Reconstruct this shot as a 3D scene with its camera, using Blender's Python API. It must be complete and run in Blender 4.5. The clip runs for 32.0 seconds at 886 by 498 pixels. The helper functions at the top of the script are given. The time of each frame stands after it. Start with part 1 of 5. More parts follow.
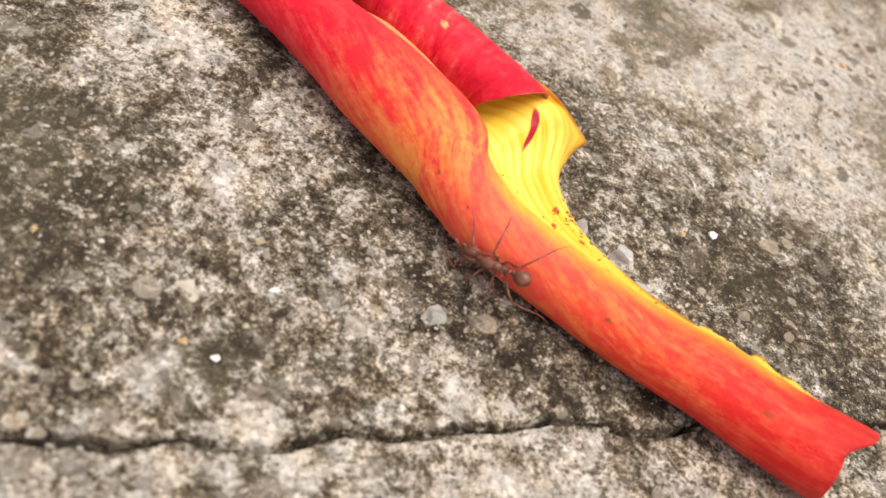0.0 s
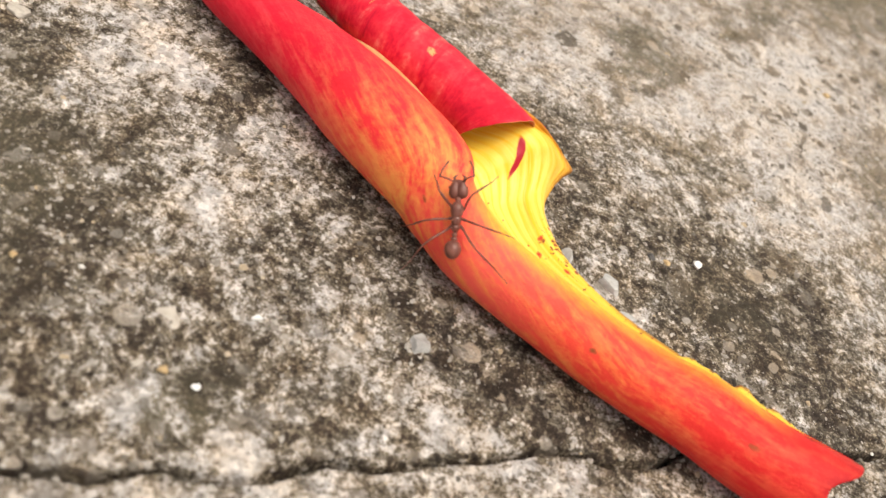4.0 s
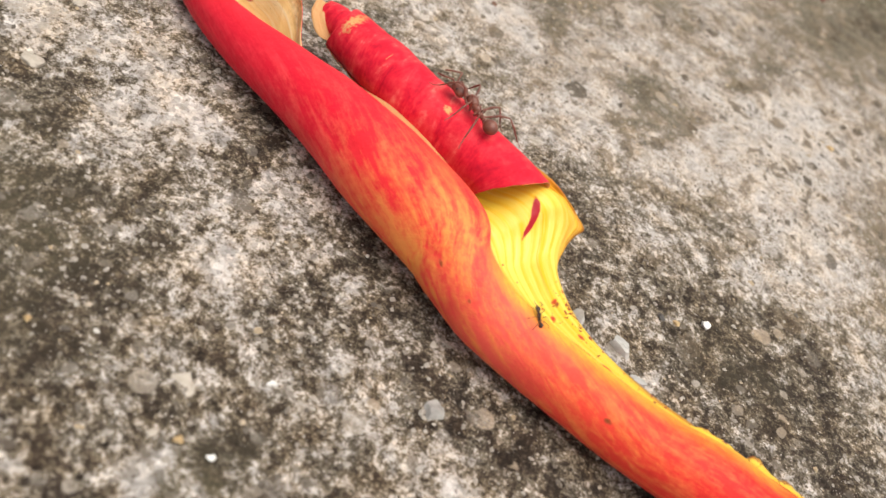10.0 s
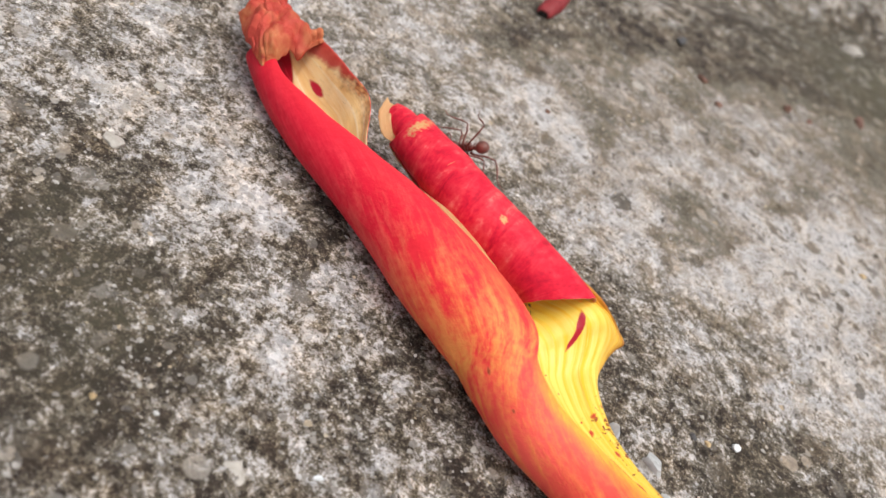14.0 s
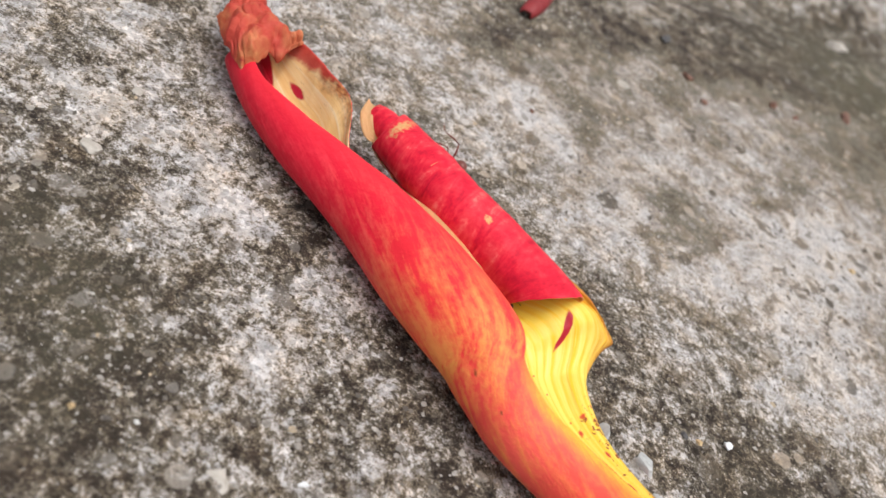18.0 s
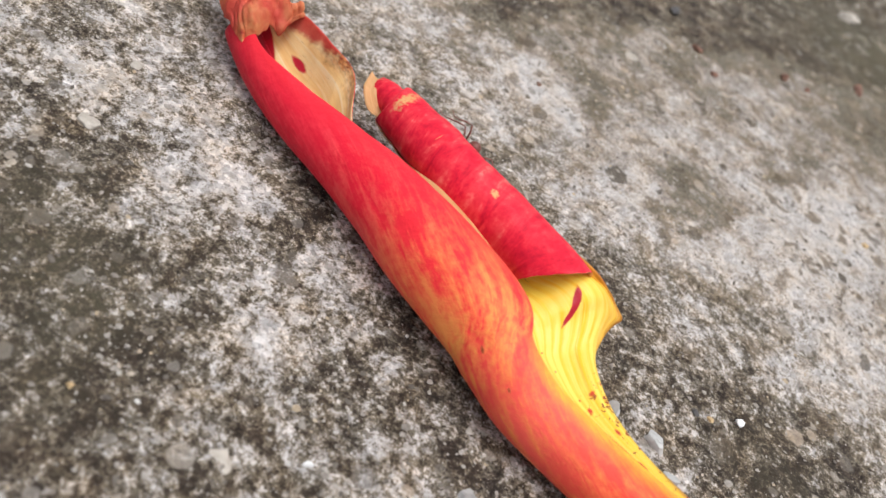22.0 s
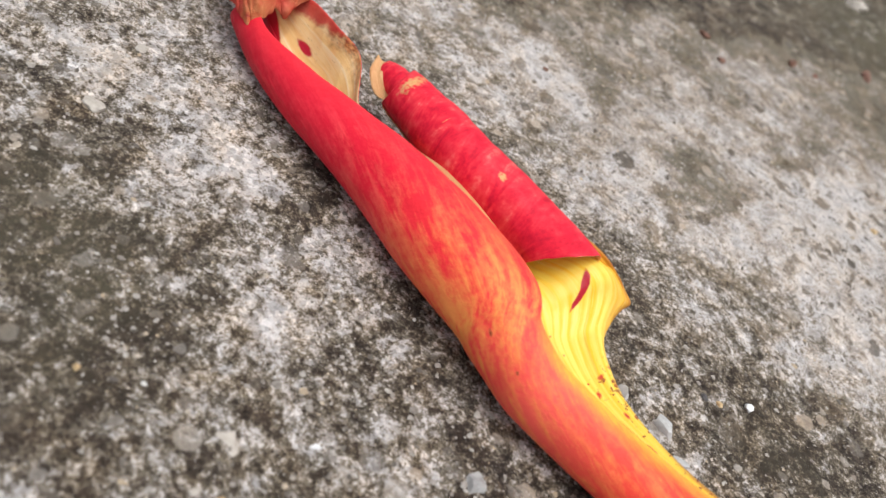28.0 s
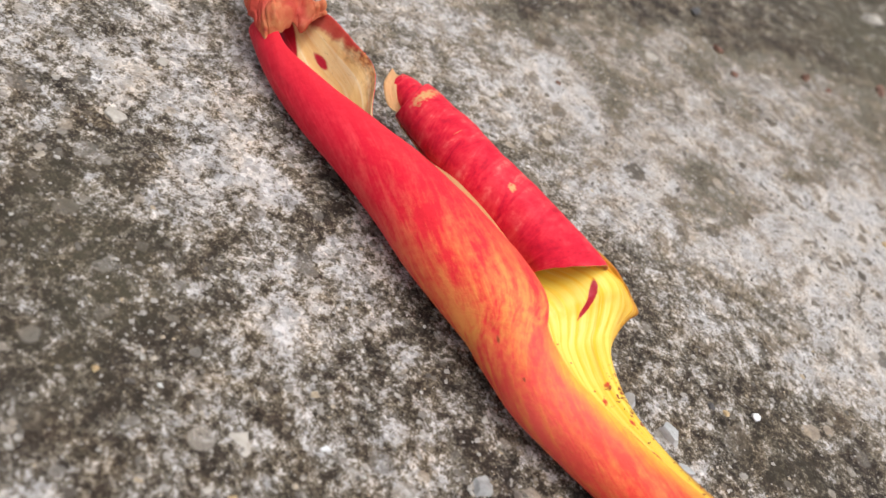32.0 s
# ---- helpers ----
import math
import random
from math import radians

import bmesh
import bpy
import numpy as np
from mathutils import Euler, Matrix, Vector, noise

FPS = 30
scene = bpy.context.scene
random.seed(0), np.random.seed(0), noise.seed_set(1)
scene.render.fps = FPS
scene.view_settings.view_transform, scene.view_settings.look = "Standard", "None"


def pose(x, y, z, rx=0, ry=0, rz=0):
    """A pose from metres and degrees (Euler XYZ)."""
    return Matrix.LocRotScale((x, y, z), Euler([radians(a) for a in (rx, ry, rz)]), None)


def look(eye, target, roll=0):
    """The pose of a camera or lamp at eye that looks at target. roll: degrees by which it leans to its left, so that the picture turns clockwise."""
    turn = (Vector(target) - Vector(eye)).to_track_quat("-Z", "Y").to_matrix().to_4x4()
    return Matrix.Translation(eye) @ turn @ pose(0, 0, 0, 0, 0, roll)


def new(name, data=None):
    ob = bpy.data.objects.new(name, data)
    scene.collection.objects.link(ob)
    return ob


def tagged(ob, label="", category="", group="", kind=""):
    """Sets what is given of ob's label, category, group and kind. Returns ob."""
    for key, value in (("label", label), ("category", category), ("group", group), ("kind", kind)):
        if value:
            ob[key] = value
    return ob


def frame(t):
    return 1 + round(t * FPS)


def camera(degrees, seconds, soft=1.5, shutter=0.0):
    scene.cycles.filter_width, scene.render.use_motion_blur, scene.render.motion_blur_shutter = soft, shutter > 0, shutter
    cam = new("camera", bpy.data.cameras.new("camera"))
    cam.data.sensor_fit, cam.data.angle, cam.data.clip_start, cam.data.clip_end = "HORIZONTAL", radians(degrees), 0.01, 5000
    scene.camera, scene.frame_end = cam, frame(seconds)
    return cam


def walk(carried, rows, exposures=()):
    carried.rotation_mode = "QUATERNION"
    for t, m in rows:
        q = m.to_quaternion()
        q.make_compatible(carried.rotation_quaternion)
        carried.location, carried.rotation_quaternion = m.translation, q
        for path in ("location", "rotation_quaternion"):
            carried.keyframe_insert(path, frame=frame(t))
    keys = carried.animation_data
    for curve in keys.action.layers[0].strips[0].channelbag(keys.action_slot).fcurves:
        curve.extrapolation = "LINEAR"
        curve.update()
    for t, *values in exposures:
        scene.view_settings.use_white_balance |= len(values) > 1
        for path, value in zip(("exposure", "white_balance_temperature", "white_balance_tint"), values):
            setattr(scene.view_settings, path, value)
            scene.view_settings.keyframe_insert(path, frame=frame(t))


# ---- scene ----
# The plan is written in centimetres and scaled to metres by CM.
CM = 0.01
cam = camera(48.7, 32.0, soft=1.5)
cam.data.dof.use_dof = True
cam.data.dof.focus_distance = 11.5 * CM
cam.data.dof.aperture_fstop = 32.0

# seconds, eye, target (centimetres), roll
PATH = [
    (0, (1.235, -5.445, 7.681), (1.450, 2.019, -0.396), 28.90),
    (0.5, (1.230, -5.473, 7.649), (1.430, 2.006, -0.415), 28.98),
    (1, (1.217, -5.473, 7.619), (1.511, 2.049, -0.401), 29.59),
    (1.5, (1.227, -5.467, 7.672), (1.452, 2.104, -0.305), 29.27),
    (2, (1.196, -5.379, 7.682), (1.467, 2.193, -0.293), 29.57),
    (2.5, (1.218, -5.372, 7.666), (1.508, 2.233, -0.276), 29.71),
    (3, (1.150, -5.372, 7.703), (1.463, 2.253, -0.219), 30.02),
    (3.5, (1.195, -5.349, 7.673), (1.456, 2.301, -0.227), 29.69),
    (5.5, (1.138, -5.359, 7.775), (1.487, 2.345, -0.070), 30.21),
    (6, (1.188, -5.363, 7.787), (1.508, 2.374, -0.026), 30.11),
    (6.5, (1.138, -5.371, 7.784), (1.476, 2.377, -0.017), 30.37),
    (7, (1.104, -5.357, 7.797), (1.382, 2.404, 0.007), 29.99),
    (7.5, (1.066, -5.323, 7.801), (1.367, 2.456, 0.030), 30.23),
    (8, (1.041, -5.357, 7.789), (1.307, 2.440, 0.034), 30.10),
    (8.5, (1.017, -5.285, 7.802), (1.277, 2.492, 0.026), 30.23),
    (9, (1.067, -5.249, 7.813), (1.354, 2.535, 0.047), 30.43),
    (9.5, (0.964, -5.151, 7.829), (1.304, 2.649, 0.080), 30.86),
    (10, (0.590, -5.064, 7.874), (1.007, 2.727, 0.120), 31.76),
    (10.5, (0.271, -5.007, 7.794), (0.669, 2.668, -0.076), 34.06),
    (11, (0.143, -4.997, 7.836), (0.667, 2.680, -0.024), 35.95),
    (11.5, (0.099, -5.137, 7.912), (0.508, 2.708, 0.212), 36.02),
    (12, (0.118, -5.150, 7.941), (0.458, 2.787, 0.333), 35.96),
    (12.5, (0.058, -5.201, 7.995), (0.344, 2.818, 0.472), 35.96),
    (13, (0.006, -5.245, 8.060), (0.137, 2.854, 0.618), 35.30),
    (13.5, (-0.066, -5.267, 8.137), (-0.050, 2.895, 0.763), 34.72),
    (14, (-0.054, -5.221, 8.190), (-0.108, 2.968, 0.846), 34.33),
    (14.5, (0.000, -5.228, 8.224), (-0.103, 2.970, 0.890), 34.01),
    (16.5, (-0.102, -5.124, 8.165), (-0.126, 3.086, 0.844), 34.22),
    (17, (0.064, -5.138, 8.079), (0.059, 3.082, 0.769), 34.14),
    (17.5, (0.117, -5.102, 8.127), (0.103, 3.132, 0.832), 33.61),
    (18, (0.048, -5.121, 8.093), (0.031, 3.144, 0.835), 33.39),
    (18.5, (0.051, -5.102, 8.055), (0.071, 3.142, 0.772), 33.73),
    (19, (-0.024, -5.070, 8.071), (-0.011, 3.155, 0.768), 33.69),
    (19.5, (-0.040, -5.044, 8.012), (-0.038, 3.166, 0.691), 33.59),
    (20, (0.000, -5.000, 8.000), (-0.002, 3.169, 0.633), 33.43),
    (20.5, (0.001, -5.001, 7.966), (-0.014, 3.148, 0.577), 33.19),
    (21, (0.014, -4.987, 7.963), (0.006, 3.154, 0.566), 33.07),
    (21.5, (0.068, -4.943, 7.921), (0.108, 3.171, 0.495), 33.40),
    (22, (0.084, -4.974, 7.928), (0.129, 3.130, 0.490), 33.35),
    (22.5, (0.050, -4.962, 7.915), (0.082, 3.153, 0.488), 33.11),
    (23, (0.058, -4.974, 7.873), (0.080, 3.125, 0.430), 33.01),
    (23.5, (0.101, -5.015, 7.886), (0.117, 3.057, 0.413), 33.04),
    (24, (0.067, -4.993, 7.864), (0.114, 3.081, 0.394), 33.27),
    (24.5, (0.073, -4.930, 7.828), (0.121, 3.137, 0.349), 33.16),
    (25, (0.053, -4.947, 7.843), (0.119, 3.103, 0.346), 33.43),
    (25.5, (0.130, -4.958, 7.831), (0.210, 3.098, 0.342), 33.51),
    (27.5, (0.127, -5.015, 7.772), (0.214, 3.040, 0.281), 33.36),
    (28, (0.118, -5.005, 7.789), (0.162, 3.046, 0.294), 33.24),
    (28.5, (0.124, -4.987, 7.803), (0.078, 3.061, 0.305), 32.85),
    (29, (0.149, -5.028, 7.809), (0.043, 3.026, 0.317), 32.56),
    (29.5, (0.178, -5.048, 7.851), (-0.009, 3.012, 0.367), 32.10),
    (30, (0.227, -5.064, 7.814), (0.003, 3.026, 0.364), 31.87),
    (30.5, (0.217, -5.029, 7.839), (0.014, 3.047, 0.373), 32.03),
    (31, (0.262, -5.011, 7.847), (0.100, 3.079, 0.395), 32.17),
    (31.5, (0.247, -5.024, 7.826), (0.077, 3.067, 0.376), 32.13),
    (32, (0.253, -5.165, 7.973), (0.012, 2.880, 0.475), 32.22),
]


def cm(p):
    return Vector(p) * CM


walk(
    cam,
    [(t, look(cm(eye), cm(target), roll)) for t, eye, target, roll in PATH],
    exposures=[
        (0.0, 0.29, 7100, 10), (9.8, 0.22, 7100, 10), (10.6, 0.09, 6200, 10), (13.0, 0.09, 6200, 10),
        (18.0, 0.09, 6200, 10), (25.0, 0.10, 6200, 10), (32.0, 0.10, 6200, 10),
    ],
)

# ---- light: a bright overcast sky, the brightest part high overhead ----
SUN_DIR = Vector((0.20, -0.05, 1.0)).normalized()
world = bpy.data.worlds.new("sky")
scene.world = world
world.use_nodes = True
wn = world.node_tree.nodes
wl = world.node_tree.links
sky = wn.new("ShaderNodeTexSky")
sky.sky_type, sky.sun_disc = "NISHITA", False
sky.sun_elevation = math.asin(SUN_DIR.z)
sky.sun_rotation = math.atan2(SUN_DIR.x, SUN_DIR.y)
sky.dust_density, sky.air_density = 4.0, 1.0
# cloud cover takes most of the blue out of the sky
grey = wn.new("ShaderNodeHueSaturation")
grey.inputs["Saturation"].default_value = 0.25
wl.new(sky.outputs[0], grey.inputs["Color"])
wl.new(grey.outputs[0], wn["Background"].inputs["Color"])
wn["Background"].inputs["Strength"].default_value = 0.15

sun = new("sun", bpy.data.lights.new("sun", "SUN"))
sun.data.energy, sun.data.angle, sun.data.color = 2.0, radians(50), (1.0, 0.96, 0.9)
sun.matrix_world = look(SUN_DIR * 3, (0, 0, 0))


# ---- materials ----
def material(name, rough=0.6, spec=0.4):
    m = bpy.data.materials.new(name)
    m.use_nodes = True
    b = m.node_tree.nodes["Principled BSDF"]
    b.inputs["Roughness"].default_value = rough
    b.inputs["Specular IOR Level"].default_value = spec
    return m, m.node_tree.nodes, m.node_tree.links, b


def noise_node(n, l, source, scale, detail=4.0, rough=0.55, distort=0.0):
    t = n.new("ShaderNodeTexNoise")
    t.inputs["Scale"].default_value = scale
    t.inputs["Detail"].default_value = detail
    t.inputs["Roughness"].default_value = rough
    t.inputs["Distortion"].default_value = distort
    l.new(source, t.inputs["Vector"])
    return t.outputs["Fac"]


def ramp(n, l, source, stops, smooth=False):
    r = n.new("ShaderNodeValToRGB")
    r.color_ramp.interpolation = "EASE" if smooth else "LINEAR"
    e = r.color_ramp.elements
    while len(e) < len(stops):
        e.new(0.5)
    for el, (p, c) in zip(e, stops):
        el.position = p
        el.color = (*c, 1) if len(c) == 3 else c
    l.new(source, r.inputs["Fac"])
    return r.outputs["Color"]


def grey_ramp(n, l, source, a, b, low=0.0, high=1.0):
    return ramp(n, l, source, [(a, (low,) * 3), (b, (high,) * 3)])


def mix(n, l, fac, a, b, kind="MIX"):
    x = n.new("ShaderNodeMix")
    x.data_type, x.blend_type = "RGBA", kind
    for value, socket in ((fac, x.inputs[0]), (a, x.inputs[6]), (b, x.inputs[7])):
        if isinstance(value, (int, float)):
            socket.default_value = value
        elif isinstance(value, tuple):
            socket.default_value = (*value, 1)
        else:
            l.new(value, socket)
    return x.outputs[2]


def maths(n, l, op, a, b=0.0, clamp=False):
    x = n.new("ShaderNodeMath")
    x.operation, x.use_clamp = op, clamp
    for value, socket in ((a, x.inputs[0]), (b, x.inputs[1])):
        if isinstance(value, (int, float)):
            socket.default_value = value
        else:
            l.new(value, socket)
    return x.outputs[0]


def bump(n, l, b, height, strength, distance):
    x = n.new("ShaderNodeBump")
    x.inputs["Strength"].default_value = strength
    x.inputs["Distance"].default_value = distance
    l.new(height, x.inputs["Height"])
    l.new(x.outputs[0], b.inputs["Normal"])


def coords(n, kind="Object"):
    return n.new("ShaderNodeTexCoord").outputs[kind]


def attribute(n, name):
    a = n.new("ShaderNodeAttribute")
    a.attribute_name = name
    return a.outputs["Fac"]


def wobbled(n, l, source, scale, amount):
    """Coordinates pushed about by noise, so that round shapes come out uneven."""
    wob = n.new("ShaderNodeMix")
    wob.data_type = "VECTOR"
    wob.inputs[0].default_value = amount
    t = n.new("ShaderNodeTexNoise")
    t.inputs["Scale"].default_value = scale
    l.new(source, t.inputs["Vector"])
    l.new(source, wob.inputs[4])
    l.new(t.outputs["Color"], wob.inputs[5])
    return wob.outputs[1]


def concrete():
    """Old weathered concrete: pale cement crust, worn through to brown-grey grime in ragged patches, moss stain, sand."""
    m, n, l, b = material("weathered_concrete", 0.9, 0.25)
    c = coords(n)
    # the slab's grime, with the petal's painted shade mixed in
    grime_and_shade = attribute(n, "grime_and_shade")
    moss = attribute(n, "moss")
    big = noise_node(n, l, c, 130, 6, 0.62, 0.3)
    mid = noise_node(n, l, c, 430, 6, 0.66, 0.4)
    fine = noise_node(n, l, c, 1500, 4, 0.62)
    fleck = noise_node(n, l, c, 3800, 2, 0.6)
    crust = attribute(n, "crust")
    swing = maths(n, l, "SUBTRACT", 1.0, maths(n, l, "MULTIPLY", crust, 0.72))
    tone = 0.0
    for part_noise, share in ((big, 1.1), (mid, 1.8), (fine, 1.35), (fleck, 1.0)):
        tone = maths(n, l, "ADD", tone, maths(n, l, "MULTIPLY", maths(n, l, "SUBTRACT", part_noise, 0.5), share))
    tone = maths(n, l, "ADD", grime_and_shade, maths(n, l, "MULTIPLY", tone, swing))
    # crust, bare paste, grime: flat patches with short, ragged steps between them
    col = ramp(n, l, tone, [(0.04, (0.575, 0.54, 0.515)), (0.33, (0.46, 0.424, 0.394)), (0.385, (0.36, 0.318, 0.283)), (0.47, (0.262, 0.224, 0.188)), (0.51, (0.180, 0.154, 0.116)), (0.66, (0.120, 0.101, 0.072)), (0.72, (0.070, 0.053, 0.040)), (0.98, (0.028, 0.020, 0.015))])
    spot = noise_node(n, l, c, 210, 5, 0.6, 0.4)
    col = mix(n, l, maths(n, l, "MULTIPLY", crust, grey_ramp(n, l, spot, 0.575, 0.605, 0.0, 0.9)), col, mix(n, l, fine, (0.11, 0.092, 0.074), (0.24, 0.207, 0.172)))
    # air holes in the crust, each coloured dark: scale, share of cells, least and most radius
    holes = 0.0
    frayed = wobbled(n, l, wobbled(n, l, c, 420, 0.0022), 1500, 0.0008)
    for scale, share, small, large in ((110, 0.45, 0.08, 0.24), (240, 0.42, 0.10, 0.30), (560, 0.55, 0.10, 0.28), (1250, 0.58, 0.12, 0.30), (2600, 0.62, 0.18, 0.34)):
        v = n.new("ShaderNodeTexVoronoi")
        v.inputs["Scale"].default_value = scale
        l.new(frayed, v.inputs["Vector"])
        s = n.new("ShaderNodeSeparateColor")
        l.new(v.outputs["Color"], s.inputs[0])
        radius = maths(n, l, "ADD", small, maths(n, l, "MULTIPLY", maths(n, l, "POWER", s.outputs[1], 2.0), large - small))
        inside = maths(n, l, "SUBTRACT", radius, v.outputs["Distance"])
        hole = maths(n, l, "MULTIPLY", grey_ramp(n, l, inside, 0.0, 0.035), grey_ramp(n, l, s.outputs[0], share, share + 0.01))
        holes = maths(n, l, "MAXIMUM", holes, hole)
    holes = maths(n, l, "MULTIPLY", holes, maths(n, l, "ADD", 0.45, maths(n, l, "MULTIPLY", crust, 0.5)))
    col = mix(n, l, holes, col, mix(n, l, big, (0.060, 0.048, 0.036), (0.185, 0.155, 0.122)))
    heights = []
    for scale, low, high in ((1700, 0.66, 1.28), (600, 0.82, 1.16)):
        v = n.new("ShaderNodeTexVoronoi")
        v.inputs["Scale"].default_value = scale
        l.new(c, v.inputs["Vector"])
        s = n.new("ShaderNodeSeparateColor")
        l.new(v.outputs["Color"], s.inputs[0])
        tint = maths(n, l, "ADD", low, maths(n, l, "MULTIPLY", s.outputs[0], high - low))
        col = mix(n, l, maths(n, l, "SUBTRACT", 1.0, maths(n, l, "MULTIPLY", crust, 0.5)), col, tint, "MULTIPLY")
        heights.append(v.outputs["Distance"])
    # aggregate ground flush with the surface: flat stones, each of one colour
    for scale, share, inside in ((270, 0.86, 0.38), (520, 0.84, 0.40)):
        v = n.new("ShaderNodeTexVoronoi")
        v.inputs["Scale"].default_value = scale
        l.new(wobbled(n, l, c, 900, 0.0007), v.inputs["Vector"])
        s = n.new("ShaderNodeSeparateColor")
        l.new(v.outputs["Color"], s.inputs[0])
        flat = maths(n, l, "MULTIPLY", grey_ramp(n, l, s.outputs[0], share, share + 0.01), grey_ramp(n, l, v.outputs["Distance"], inside - 0.06, inside, 1.0, 0.0))
        flat = maths(n, l, "MULTIPLY", flat, grey_ramp(n, l, mid, 0.36, 0.44))
        kind = ramp(n, l, s.outputs[1], [(0.0, (0.11, 0.095, 0.08)), (0.4, (0.22, 0.195, 0.17)), (0.75, (0.38, 0.345, 0.305)), (0.93, (0.46, 0.38, 0.30)), (1.0, (0.58, 0.55, 0.51))])
        kind = mix(n, l, grey_ramp(n, l, fine, 0.4, 0.7, 0.0, 0.35), kind, (0.15, 0.125, 0.10))
        col = mix(n, l, maths(n, l, "MULTIPLY", flat, 0.65), col, kind)
    hue = noise_node(n, l, c, 210, 4)
    col = mix(n, l, grey_ramp(n, l, hue, 0.42, 0.70, 0.0, 0.65), col, mix(n, l, 1.0, col, (1.15, 1.0, 0.80), "MULTIPLY"))
    green = mix(n, l, fine, (0.060, 0.054, 0.030), (0.17, 0.15, 0.095))
    col = mix(n, l, maths(n, l, "MULTIPLY", moss, grey_ramp(n, l, mid, 0.35, 0.6)), col, green)
    l.new(col, b.inputs["Base Color"])
    # crust stands a little above the worn patches
    h = maths(n, l, "SUBTRACT", maths(n, l, "ADD", maths(n, l, "ADD", fine, maths(n, l, "MULTIPLY", fleck, 0.5)), mid), maths(n, l, "MULTIPLY", maths(n, l, "ADD", heights[0], heights[1]), 0.5))
    h = maths(n, l, "SUBTRACT", h, maths(n, l, "MULTIPLY", grey_ramp(n, l, tone, 0.28, 0.72), 0.5))
    h = maths(n, l, "SUBTRACT", h, maths(n, l, "MULTIPLY", holes, 0.8))
    bump(n, l, b, h, 1.0, 0.0005)
    return m


def stone_mix():
    """Sand grains and small aggregate: each grain its own colour."""
    m, n, l, b = material("sand_grains", 0.8, 0.35)
    g = n.new("ShaderNodeNewGeometry").outputs["Random Per Island"]
    c = coords(n)
    col = ramp(n, l, g, [(0.0, (0.10, 0.085, 0.07)), (0.25, (0.20, 0.17, 0.14)), (0.6, (0.36, 0.32, 0.28)), (0.92, (0.48, 0.44, 0.39)), (0.985, (0.50, 0.38, 0.24)), (1.0, (0.66, 0.64, 0.60))])
    f = noise_node(n, l, c, 1400, 3)
    col = mix(n, l, grey_ramp(n, l, f, 0.35, 0.7, 0.0, 0.6), col, (0.12, 0.105, 0.085))
    l.new(col, b.inputs["Base Color"])
    bump(n, l, b, f, 0.5, 0.0003)
    return m


def stone(name, a, b2, rough=0.6, clear=0.0):
    m, n, l, b = material(name, rough, 0.5)
    f = noise_node(n, l, coords(n), 900, 4)
    l.new(mix(n, l, grey_ramp(n, l, f, 0.35, 0.65), a, b2), b.inputs["Base Color"])
    b.inputs["Transmission Weight"].default_value = clear
    bump(n, l, b, f, 0.4, 0.0003)
    return m


def uv_parts(n, l):
    s = n.new("ShaderNodeSeparateXYZ")
    l.new(coords(n, "UV"), s.inputs[0])
    return s.outputs[0], s.outputs[1]


def stretched(n, l, su, sv):
    """UV coordinates, stretched so that noise runs in streaks along the petal."""
    x = n.new("ShaderNodeMapping")
    x.inputs["Scale"].default_value = (su, sv, 1)
    l.new(coords(n, "UV"), x.inputs["Vector"])
    return x.outputs[0]


def thin(m, n, l, b, col, share):
    """Lets light through a thin petal."""
    t = n.new("ShaderNodeBsdfTranslucent")
    x = n.new("ShaderNodeMixShader")
    x.inputs[0].default_value = share
    l.new(col, t.inputs["Color"])
    l.new(col, b.inputs["Base Color"])
    l.new(b.outputs[0], x.inputs[1])
    l.new(t.outputs[0], x.inputs[2])
    l.new(x.outputs[0], n["Material Output"].inputs["Surface"])


def velvet(b):
    """The soft sheen of a petal's skin."""
    b.inputs["Sheen Weight"].default_value = 0.06
    b.inputs["Sheen Roughness"].default_value = 0.4
    b.inputs["Sheen Tint"].default_value = (1.0, 0.75, 0.6, 1)


def skewed(n, l, u, v, su, sv, lean, start):
    """Streak coordinates that run along the stalk and then fan out sideways."""
    over = maths(n, l, "MAXIMUM", maths(n, l, "SUBTRACT", u, start), 0.0)
    w = maths(n, l, "ADD", v, maths(n, l, "MULTIPLY", over, lean))
    x = n.new("ShaderNodeCombineXYZ")
    l.new(maths(n, l, "MULTIPLY", u, su), x.inputs[0])
    l.new(maths(n, l, "MULTIPLY", w, sv), x.inputs[1])
    return x.outputs[0]


